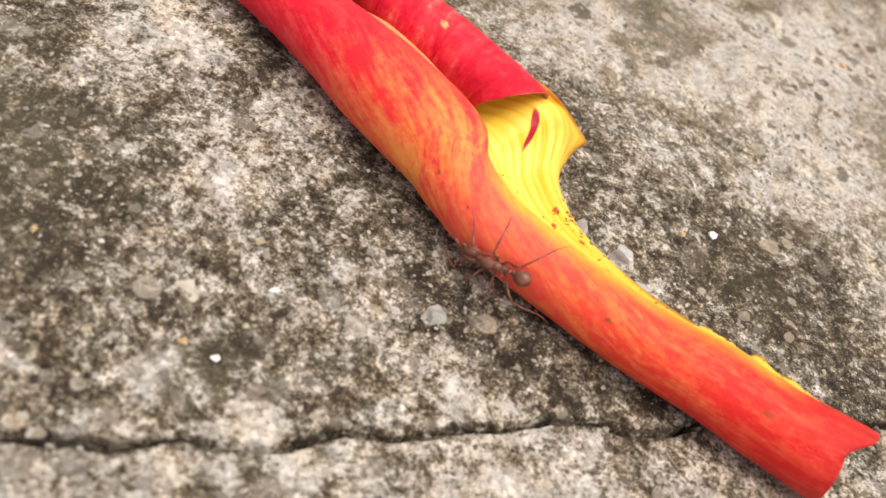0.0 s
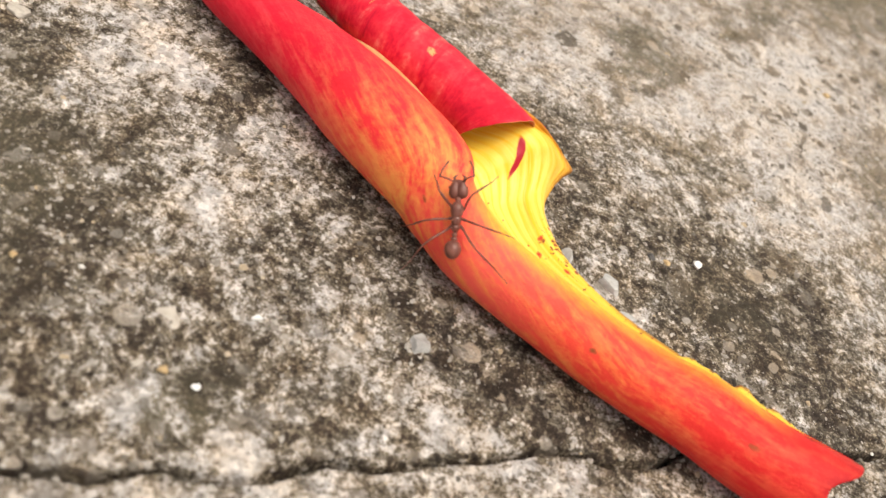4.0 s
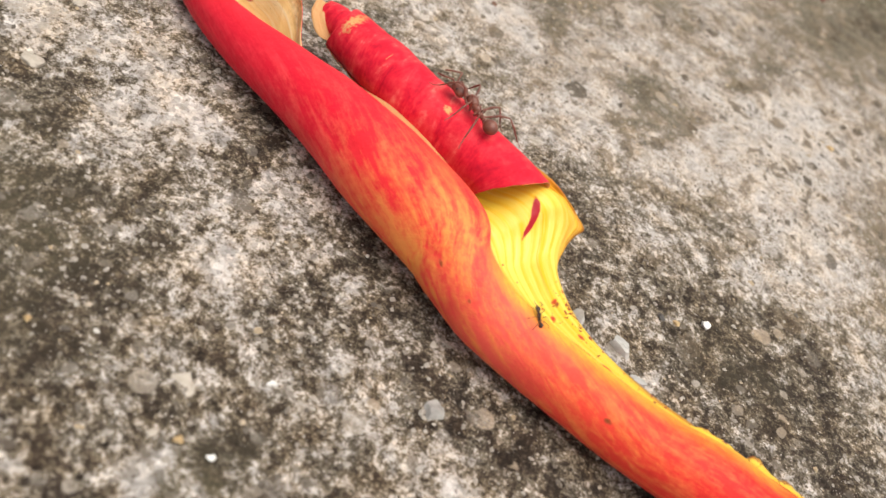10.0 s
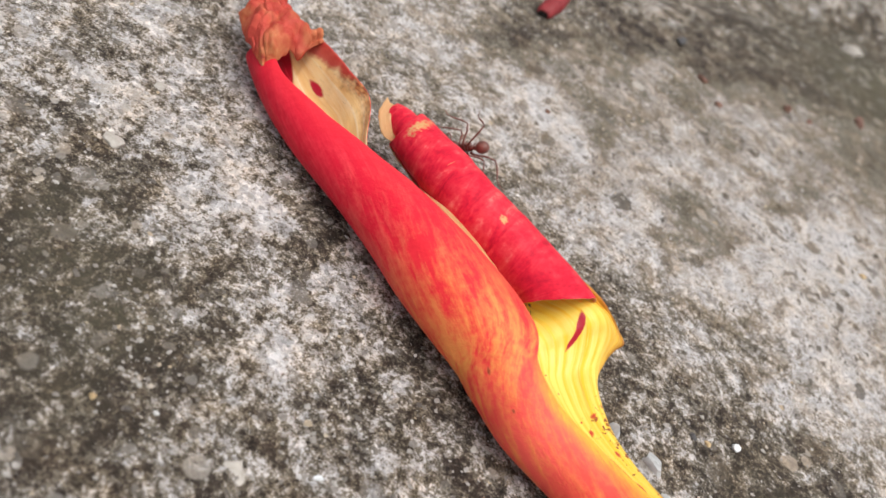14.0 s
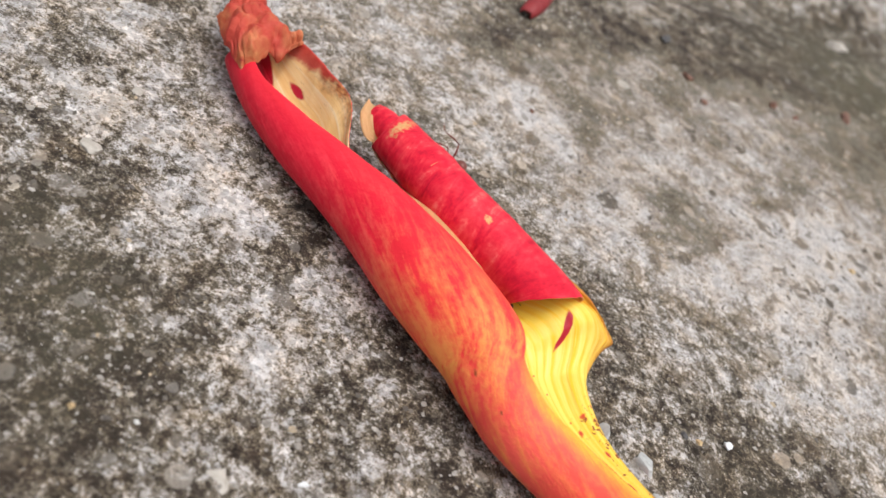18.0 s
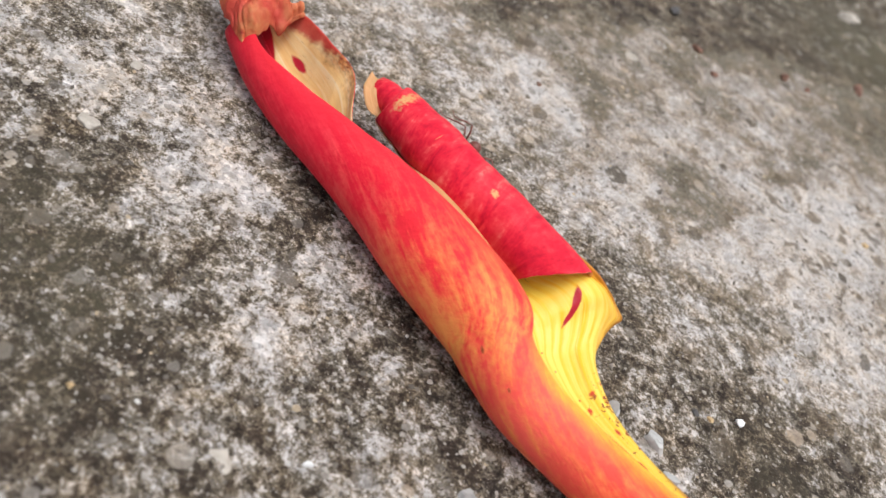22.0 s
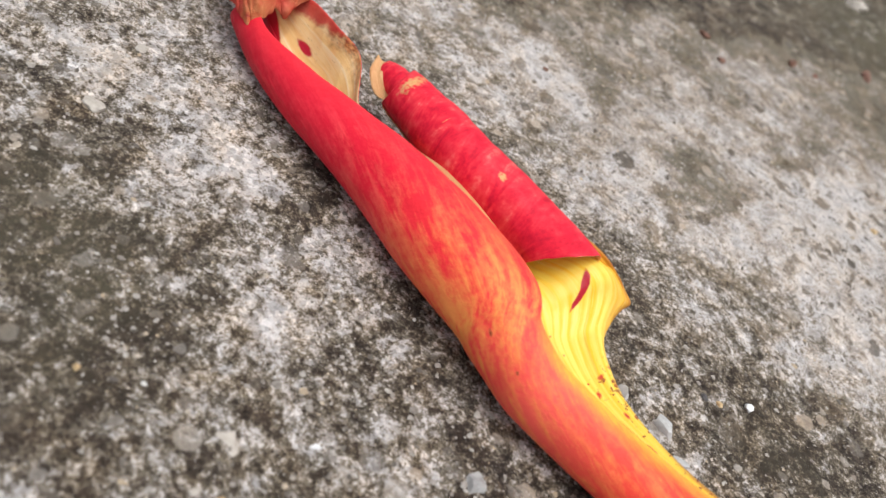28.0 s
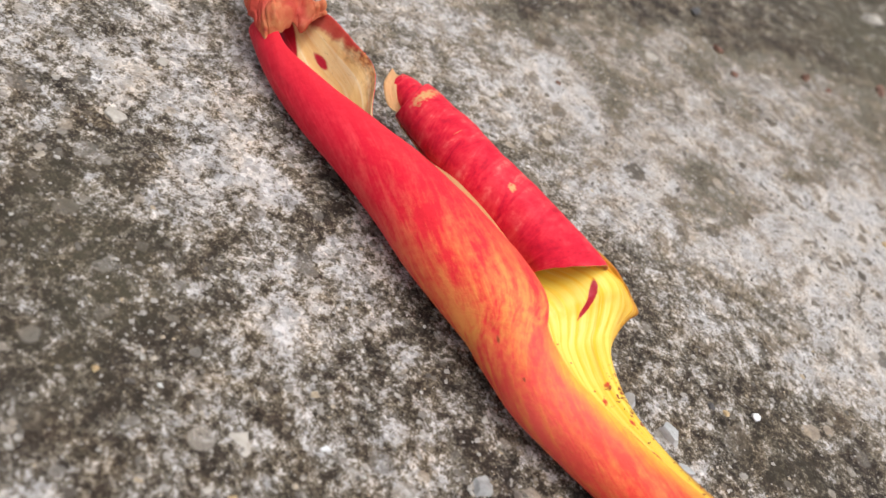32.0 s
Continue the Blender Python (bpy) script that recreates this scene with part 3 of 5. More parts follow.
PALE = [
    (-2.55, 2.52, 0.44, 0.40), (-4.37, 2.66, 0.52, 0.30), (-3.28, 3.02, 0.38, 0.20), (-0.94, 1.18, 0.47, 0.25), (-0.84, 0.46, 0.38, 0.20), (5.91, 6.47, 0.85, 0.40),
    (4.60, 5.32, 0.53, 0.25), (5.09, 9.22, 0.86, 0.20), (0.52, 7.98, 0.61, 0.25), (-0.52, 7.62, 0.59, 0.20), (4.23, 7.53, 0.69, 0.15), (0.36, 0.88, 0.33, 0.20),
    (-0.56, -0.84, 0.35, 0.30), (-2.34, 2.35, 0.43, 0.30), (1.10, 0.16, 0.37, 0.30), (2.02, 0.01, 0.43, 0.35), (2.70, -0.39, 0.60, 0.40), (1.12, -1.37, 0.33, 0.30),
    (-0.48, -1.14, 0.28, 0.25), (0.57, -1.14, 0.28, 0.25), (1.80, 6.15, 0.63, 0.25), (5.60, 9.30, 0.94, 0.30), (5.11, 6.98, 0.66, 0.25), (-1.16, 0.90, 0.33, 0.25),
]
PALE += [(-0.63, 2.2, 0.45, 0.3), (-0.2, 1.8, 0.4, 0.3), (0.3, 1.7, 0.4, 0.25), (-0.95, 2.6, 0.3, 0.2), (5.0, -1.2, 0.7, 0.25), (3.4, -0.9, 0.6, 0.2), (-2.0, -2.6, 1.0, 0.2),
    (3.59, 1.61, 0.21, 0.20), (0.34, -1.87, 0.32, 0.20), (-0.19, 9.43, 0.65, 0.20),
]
GRIME_AND_SHADE += [(-2.5, 1.2, 2.0, 0.16), (-1.0, -0.6, 1.4, 0.12), (0.4, 0.6, 1.0, 0.12), (4.0, 13.0, 2.4, 0.16), (8.0, 15.5, 3.0, 0.25), (3.2, 16.5, 1.8, 0.35), (-1.5, 12.0, 1.8, 0.15), (-2.6, -0.6, 1.0, 0.25), (-1.4, -1.2, 0.8, 0.2)]
# small patches that darken the ground where it stood too light
GRIME_AND_SHADE += [(4.89, 17.30, 1.00, 0.30), (1.62, 0.37, 0.24, 0.30), (3.00, 1.26, 0.27, 0.24), (-1.15, -0.06, 0.22, 0.17), (0.60, 11.37, 0.66, 0.24), (1.82, 13.07, 0.75, 0.24), (3.24, 15.02, 0.86, 0.24), (-3.70, 3.74, 0.33, 0.20), (-2.49, -0.40, 0.21, 0.20), (6.38, 4.41, 0.39, 0.17), (1.84, -0.20, 0.23, 0.17), (-3.23, 1.67, 0.27, 0.17), (-2.10, 2.85, 0.31, 0.17), (-0.93, 0.92, 0.25, 0.15), (-2.14, -0.84, 0.20, 0.17), (-0.77, 0.30, 0.24, 0.10), (-0.88, -1.86, 0.18, 0.14), (4.46, 3.09, 0.33, 0.14), (2.49, 0.19, 0.24, 0.14), (3.18, 0.62, 0.25, 0.14), (-3.17, 2.95, 0.31, 0.14), (-2.57, 3.63, 0.33, 0.14), (-2.38, 0.51, 0.23, 0.14), (1.06, 9.69, 0.58, 0.14)]
GRIME_AND_SHADE += [(3.89, 3.02, 0.32, 0.14), (-2.36, 3.09, 0.32, 0.10), (-2.49, 1.77, 0.28, 0.10), (-1.91, 2.29, 0.29, 0.10), (-1.28, 2.85, 0.31, 0.10), (-1.49, 1.57, 0.27, 0.09), (-0.52, 1.37, 0.27, 0.10), (-0.13, -1.99, 0.18, 0.10), (3.35, 0.03, 0.24, 0.10), (-3.74, 1.14, 0.25, 0.10), (-2.69, 2.24, 0.29, 0.10), (-2.87, 0.07, 0.22, 0.10), (-1.85, 0.99, 0.25, 0.10), (-1.49, 0.44, 0.23, 0.09), (5.08, 14.71, 0.85, 0.10), (5.48, 9.09, 0.57, 0.10), (-2.96, 2.51, 0.30, 0.07), (-2.60, 0.65, 0.25, 0.07), (-2.20, 0.06, 0.23, 0.07), (4.72, 9.94, 0.60, 0.07), (4.89, 8.37, 0.53, 0.07), (-1.67, 2.15, 0.28, 0.07), (-2.01, 0.01, 0.22, 0.07), (3.34, 5.68, 0.42, 0.07)]
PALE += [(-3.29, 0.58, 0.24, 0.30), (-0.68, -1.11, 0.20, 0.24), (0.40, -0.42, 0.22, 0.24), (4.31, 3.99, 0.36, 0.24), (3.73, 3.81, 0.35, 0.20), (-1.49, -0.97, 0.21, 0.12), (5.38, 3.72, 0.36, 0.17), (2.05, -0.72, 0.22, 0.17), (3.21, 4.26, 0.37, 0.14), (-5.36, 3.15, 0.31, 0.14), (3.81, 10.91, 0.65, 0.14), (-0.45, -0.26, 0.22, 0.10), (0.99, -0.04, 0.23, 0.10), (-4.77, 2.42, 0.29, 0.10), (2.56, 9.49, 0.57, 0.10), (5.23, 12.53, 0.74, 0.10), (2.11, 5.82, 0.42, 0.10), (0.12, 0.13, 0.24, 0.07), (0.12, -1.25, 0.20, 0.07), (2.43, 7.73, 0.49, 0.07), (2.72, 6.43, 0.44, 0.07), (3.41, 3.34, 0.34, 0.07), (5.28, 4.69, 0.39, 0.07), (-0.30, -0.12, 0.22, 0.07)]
# the petal's shade on the near-side ground, put into the colour
GRIME_AND_SHADE += [(0.7, 1.1, 0.6, 0.14), (1.9, 0.8, 0.55, 0.22)]
GRIME_AND_SHADE += [(4.4, 2.4, 0.6, 0.24), (5.2, 2.4, 0.8, 0.28)]
GRIME_AND_SHADE += [(-1.2, 9.6, 1.2, 0.25), (-0.2, 10.2, 1.1, 0.25), (0.8, 12.4, 1.2, 0.22), (5.4, 18.8, 1.7, 0.5), (0.0, 9.1, 0.7, 0.15), (2.5, 15.0, 1.2, 0.15)]
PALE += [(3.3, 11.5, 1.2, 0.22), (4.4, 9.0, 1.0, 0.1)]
CRUST = [(5.8, 7.5, 2.6, 0.7), (3.5, 10.5, 3.0, 0.7), (0.5, 9.0, 2.5, 0.8), (-3.0, 7.5, 2.5, 0.5), (1.8, 7.0, 1.6, 0.5), (8.5, 12.0, 4.0, 0.8), (4.5, 13.0, 3.0, 0.6)]
MOSS = [(-2.4, 0.2, 0.9, 0.6), (0.0, -0.9, 0.5, 0.7), (-3.4, 0.9, 0.8, 0.4), (5.3, 16.9, 2.6, 0.8), (7.6, 17.5, 2.5, 0.7), (4.9, 3.4, 0.6, 0.3)]


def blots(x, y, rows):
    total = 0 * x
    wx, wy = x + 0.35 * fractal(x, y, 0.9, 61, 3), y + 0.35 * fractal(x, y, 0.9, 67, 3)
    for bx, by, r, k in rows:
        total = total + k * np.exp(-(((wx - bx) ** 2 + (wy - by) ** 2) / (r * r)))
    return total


def spread(low, high, step, far, grow):
    """Grid lines: even between low and high, then ever wider apart out to far."""
    inner = list(np.arange(low, high, step))
    out, d, a = [], step, high
    while a < far:
        out.append(a)
        d *= grow
        a += d
    back, d, a = [], step, low
    while a > -far:
        d *= grow
        a -= d
        back.append(a)
    return np.array(back[::-1] + inner + out)


def build_ground():
    xs, ys = spread(-6.4, 7.6, 0.024, 4000, 1.08), spread(-3.2, 10.5, 0.024, 4000, 1.06)
    gx, gy = np.meshgrid(xs, ys)
    x, y = gx.ravel(), gy.ravel()
    z = relief(x, y)
    nx, ny = len(xs), len(ys)
    me = bpy.data.meshes.new("ground")
    k = np.arange((nx - 1) * (ny - 1))
    a = (k // (nx - 1)) * nx + k % (nx - 1)
    faces = np.stack([a, a + 1, a + nx + 1, a + nx], 1)
    me.vertices.add(len(x))
    me.vertices.foreach_set("co", (np.stack([x, y, z], 1) * CM).astype(np.float32).ravel())
    me.loops.add(faces.size)
    me.loops.foreach_set("vertex_index", faces.ravel().astype(np.int32))
    me.polygons.add(len(faces))
    me.polygons.foreach_set("loop_start", np.arange(0, faces.size, 4, dtype=np.int32))
    me.update(calc_edges=True)
    me.polygons.foreach_set("use_smooth", np.ones(len(faces), bool))
    # ground tone: grime, pale patches, and painted shade beside the petal
    grime_and_shade = 0.44 + 0.10 * fractal(x, y, 1.1, 71, 3) + 0.62 * blots(x, y, GRIME_AND_SHADE) - 0.62 * blots(x, y, PALE)
    # the tone is darker along the crack
    grime_and_shade = grime_and_shade + 0.3 * np.exp(-((crack_distance(x, y) / 0.05) ** 2))
    for name, values in (("grime_and_shade", np.clip(grime_and_shade, 0.20, 0.72)), ("moss", np.clip(0.8 * blots(x, y, MOSS), 0, 1)), ("crust", np.clip(blots(x, y, CRUST), 0, 1))):
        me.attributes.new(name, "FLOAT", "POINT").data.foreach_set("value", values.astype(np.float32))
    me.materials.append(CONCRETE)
    ob = new("ground", me)
    return tagged(ob, "old weathered grey concrete slab with grime, moss stains and a crack", "concrete ground", kind="structure")


def part(name, me, parent=None, label=""):
    ob = new(name, me)
    if parent:
        ob.parent = parent
    return tagged(ob, label)


def spline(rows, s):
    """Smooth curve through evenly numbered rows (Catmull-Rom), at s from 0 to 1."""
    p = np.array(rows, float)
    k = np.clip(np.asarray(s, float), 0, 1) * (len(p) - 1)
    i = np.minimum(k.astype(int), len(p) - 2)
    f = (k - i)[:, None]
    a, b = p[i], p[i + 1]
    before, after = p[np.maximum(i - 1, 0)], p[np.minimum(i + 2, len(p) - 1)]
    before = np.where((i == 0)[:, None], 2 * a - b, before)
    after = np.where((i == len(p) - 2)[:, None], 2 * b - a, after)
    return 0.5 * (2 * a + (b - before) * f + (2 * before - 5 * a + 4 * b - after) * f**2 + (3 * a - before - 3 * b + after) * f**3)


def sheet(name, grid, thick, front, back, u_range=(0, 1), v_range=(0, 1), arc=None):
    """A thin leaf of petal: grid of places (n by m by 3, centimetres) with a front face, a back face and a rim."""
    n, m = grid.shape[:2]
    du, dv = np.gradient(grid, axis=0), np.gradient(grid, axis=1)
    nor = np.cross(du, dv)
    nor /= np.linalg.norm(nor, axis=2, keepdims=True) + 1e-9
    # the rim is drawn thin
    edge = np.minimum(np.minimum(np.arange(n)[:, None], np.arange(n)[::-1, None]), np.minimum(np.arange(m)[None], np.arange(m)[None, ::-1]))
    t = thick * np.clip(0.35 + 0.3 * edge, 0, 1)[..., None]
    verts = np.concatenate([(grid + nor * t / 2).reshape(-1, 3), (grid - nor * t / 2).reshape(-1, 3)]) * CM
    faces, mats = [], []
    off = n * m
    for i in range(n - 1):
        for j in range(m - 1):
            a = i * m + j
            faces.append((a, a + m, a + m + 1, a + 1))
            mats.append(0)
            faces.append((off + a, off + a + 1, off + a + m + 1, off + a + m))
            mats.append(1)
    ring = [j for j in range(m)] + [i * m + m - 1 for i in range(1, n)] + [(n - 1) * m + j for j in range(m - 2, -1, -1)] + [i * m for i in range(n - 2, 0, -1)]
    for a, b in zip(ring, ring[1:] + ring[:1]):
        faces.append((a, b, off + b, off + a))
        mats.append(0)
    me = bpy.data.meshes.new(name)
    me.from_pydata(verts.tolist(), [], faces)
    me.materials.append(front)
    me.materials.append(back)
    me.polygons.foreach_set("material_index", np.array(mats, np.int32))
    me.polygons.foreach_set("use_smooth", np.ones(len(faces), bool))
    uu = np.repeat(np.linspace(*u_range, n), m)
    vv = np.tile(np.linspace(*v_range, m), n)
    uv = np.stack([np.tile(uu, 2), np.tile(vv, 2)], 1)
    index = np.zeros(len(me.loops), np.int32)
    me.loops.foreach_get("vertex_index", index)
    me.uv_layers.new(name="UVMap").data.foreach_set("uv", uv[index].astype(np.float32).ravel())
    if arc is not None:
        me.attributes.new("arc", "FLOAT", "POINT").data.foreach_set("value", np.tile(arc.ravel(), 2).astype(np.float32))
    me.update()
    return me


def along(rows, s):
    """Centres, radii and the sideways direction of a rolled margin. Rows: x, y, z, radius, angle of the free edge, far angle."""
    c = spline(rows, s)
    t = np.gradient(c[:, :3], axis=0)
    t /= np.linalg.norm(t, axis=1, keepdims=True)
    side = np.stack([t[:, 1], -t[:, 0], 0 * t[:, 0]], 1)
    side /= np.linalg.norm(side, axis=1, keepdims=True)
    up = np.cross(side, t)
    return c, side, up


def rolled(rows, n, m, seed, wave=0.02, curl=0.0, ragged=0.06, first=(0, 0, 0.08), last=(0, 0, 0.08), ridge=0.0, lobe=0.0):
    """A margin rolled into a tube: from the free edge on top, over the near side, under, and up the far side."""
    s = np.linspace(0, 1, n)
    c, side, up = along(rows, s)
    f = np.linspace(0, 1, m)[None]
    ang = np.radians(c[:, 4:5] + (c[:, 5:6] - c[:, 4:5]) * f)
    r = c[:, 3:4] * (1 - curl * (1 - f) ** 6)
    ss = np.repeat(s[:, None], m, 1)
    r = r * (1 + ridge * np.exp(-f / 0.04) * fractal(ss * 16, 0 * ss, 1.0, seed + 3, 2))
    # torn ends: the first and last rings run out unevenly
    t = np.gradient(c[:, :3], axis=0)
    t /= np.linalg.norm(t, axis=1, keepdims=True)
    end = np.exp(-s / 0.03)[:, None] - np.exp(-(1 - s) / 0.03)[:, None]
    # ends cut aslant: how far (centimetres), about which angle, over which share of the length
    slant = np.exp(-s / first[2])[:, None] * first[0] * (0.5 + 0.5 * np.cos(ang - np.radians(first[1]))) ** 2
    slant = slant - np.exp(-(1 - s) / last[2])[:, None] * last[0] * (0.5 + 0.5 * np.cos(ang - np.radians(last[1]))) ** 2
    torn = -slant + end * ragged * fractal(ang * 1.0 + seed, 0 * ang + 0.3, 1.0, seed + 7, 3)
    # a blunt lobe stands out at the first end, turned outwards, with a notch beside it
    deg = np.degrees(ang)
    knob = 1 / (1 + ((deg - 66) / 34) ** 4) + 1 / (1 + ((deg - 426) / 34) ** 4)
    torn = torn + lobe * np.exp(-s / 0.022)[:, None] * (knob - 0.45 * np.exp(-(((deg - 118) / 20) ** 2)))
    r = r * (1 + 0.5 * lobe * np.exp(-s / 0.03)[:, None] * knob)
    r = r * (1 + wave * fractal(ss * 9, ang * 1.2, 1.0, seed, 3))
    return c[:, None, :3] + (r * np.cos(ang))[..., None] * side[:, None] + (r * np.sin(ang))[..., None] * up[:, None] - torn[..., None] * t[:, None]


# ---- the petal: stations from the stalk end to the tip ----
# x, y, z, radius, free edge angle, far angle (degrees, 0 = away, 90 = up, 180 = near)
BODY = [
    (6.02, 1.16, 0.44, 0.47, 40, 396), (5.12, 1.26, 0.42, 0.43, 40, 396), (4.49, 1.38, 0.41, 0.42, 40, 396), (3.81, 1.46, 0.38, 0.39, 42, 396),
    (3.12, 1.58, 0.37, 0.38, 46, 396), (2.44, 1.75, 0.38, 0.39, 62, 380), (1.80, 1.95, 0.41, 0.42, 78, 330), (1.31, 2.245, 0.47, 0.465, 78, 300),
    (0.93, 2.52, 0.53, 0.53, 58, 290), (0.02, 2.935, 0.525, 0.525, 40, 290), (-0.79, 3.36, 0.47, 0.47, 62, 290), (-1.49, 3.64, 0.40, 0.40, 68, 300),
    (-2.24, 3.95, 0.33, 0.34, 80, 310), (-2.90, 4.32, 0.33, 0.31, 112, 330), (-3.45, 4.70, 0.36, 0.26, 100, 340),
]
ROLL = [
    (1.60, 3.36, 0.66, 0.42, 640, 240), (0.75, 3.80, 0.62, 0.42, 640, 240), (0.05, 4.02, 0.64, 0.41, 640, 240),
    (-0.50, 4.26, 0.65, 0.38, 640, 240), (-1.00, 4.49, 0.64, 0.34, 645, 238), (-1.44, 4.72, 0.61, 0.29, 650, 235),
]

# the inner turn of the roll, which stands out at its tip
CORE = [(-0.60, 4.32, 0.66, 0.22, 600, 235), (-1.10, 4.56, 0.65, 0.23, 600, 235), (-1.48, 4.74, 0.62, 0.20, 590, 235), (-1.72, 4.87, 0.60, 0.12, 560, 235)]
LIP = [[(-1.80, 4.86, 0.74), (-1.76, 4.58, 0.70), (-1.64, 4.44, 0.62), (-1.50, 4.37, 0.58), (-1.33, 4.41, 0.56)], [(-1.62, 4.80, 0.78), (-1.54, 4.66, 0.71), (-1.46, 4.58, 0.63), (-1.37, 4.53, 0.59), (-1.27, 4.52, 0.58)]]


def loft(rails, n, m):
    """A sheet through rails, each a row of places; smooth both along and across."""
    s = np.linspace(0, 1, n)
    lines = np.stack([spline(r, s) for r in rails])
    f = np.linspace(0, 1, m)
    return np.stack([spline(lines[:, i], f) for i in range(n)])


def between(a, b, f, lift):
    """A rail part of the way from one rail to another, raised or lowered."""
    return [tuple(np.array(p) * (1 - f) + np.array(q) * f + (0, 0, lift)) for p, q in zip(a, b)]


def crumple(grid, amount, size, seed):
    """Wrinkles a sheet along its normals."""
    nor = np.cross(np.gradient(grid, axis=0), np.gradient(grid, axis=1))
    nor /= np.linalg.norm(nor, axis=2, keepdims=True) + 1e-9
    x, y, z = grid[..., 0], grid[..., 1], grid[..., 2]
    h = fractal(x + 0.6 * z, y - 0.5 * z, size, seed, 3)
    return grid + nor * (amount * (np.abs(h) * 1.6 - 0.5))[..., None]


BLADE_INNER = [(4.20, 1.69, 0.665), (3.40, 1.66, 0.70), (2.85, 1.78, 0.68), (2.35, 1.95, 0.64), (2.05, 2.08, 0.60), (1.80, 2.22, 0.56), (1.55, 2.42, 0.52), (1.42, 2.55, 0.50), (1.32, 2.65, 0.48), (1.22, 2.72, 0.47), (1.05, 2.85, 0.46), (0.75, 3.02, 0.44), (0.35, 3.20, 0.42)]
BLADE_MARGIN = [(4.20, 1.74, 0.655), (3.46, 1.86, 0.58), (3.00, 2.16, 0.40), (2.62, 2.60, 0.27), (2.42, 2.90, 0.25), (2.26, 3.19, 0.28), (2.27, 3.56, 0.30), (2.33, 3.84, 0.29), (2.41, 4.05, 0.28), (2.26, 4.02, 0.42), (2.04, 3.88, 0.68), (1.70, 3.78, 0.92), (1.20, 3.98, 0.85)]
WALL_FOOT = [(-1.15, 3.72, 0.15), (-1.70, 4.00, 0.12), (-2.20, 4.20, 0.12), (-2.70, 4.50, 0.14), (-3.25, 4.90, 0.20), (-3.75, 5.30, 0.22)]
WALL_MARGIN = [(-1.40, 4.05, 0.30), (-1.65, 4.20, 0.50), (-1.94, 4.57, 0.80), (-2.39, 4.75, 0.85), (-2.95, 5.09, 0.74), (-3.55, 5.30, 0.55)]
FLAP = [
    [(-3.55, 4.42, 0.40), (-3.23, 4.36, 0.54), (-3.11, 4.57, 0.62), (-3.02, 4.80, 0.62), (-2.88, 5.03, 0.76)],
    [(-3.80, 4.66, 0.46), (-3.46, 4.50, 0.78), (-3.26, 4.67, 0.88), (-3.06, 4.90, 0.86), (-2.96, 5.08, 0.80)],
    [(-4.02, 5.02, 0.44), (-3.85, 4.95, 0.70), (-3.62, 5.00, 0.80), (-3.40, 5.08, 0.78), (-3.22, 5.16, 0.68)],
    [(-4.16, 5.48, 0.40), (-4.05, 5.40, 0.62), (-3.90, 5.36, 0.68), (-3.75, 5.38, 0.64), (-3.62, 5.42, 0.52)],
    [(-4.42, 6.00, 0.15), (-4.32, 5.95, 0.32), (-4.20, 5.90, 0.38), (-4.08, 5.92, 0.32), (-3.98, 5.96, 0.18)],
]


def blade_rails():
    """Four rails of the open blade; the inner ones follow a smoothed margin, without its point."""
    soft = np.array(BLADE_MARGIN)
    for _ in range(4):
        soft[1:-1] = 0.25 * soft[:-2] + 0.5 * soft[1:-1] + 0.25 * soft[2:]
    lift = np.clip(np.arange(len(soft)) / 4, 0, 1)[:, None] * np.array([(0, 0, 1.0)])
    inner = np.array(BLADE_INNER)
    # under the roll the blade rises to meet its lip
    rise = 0.20 * np.interp(np.arange(len(soft)), [6, 9, 10, 11, 12], [0, 1, 0.8, 0, -0.5])[:, None] * np.array([(0, 0, 1.0)])
    return [inner, 0.65 * inner + 0.35 * soft - 0.10 * lift + rise, 0.28 * inner + 0.72 * soft + 0.09 * lift + rise, np.array(BLADE_MARGIN)]


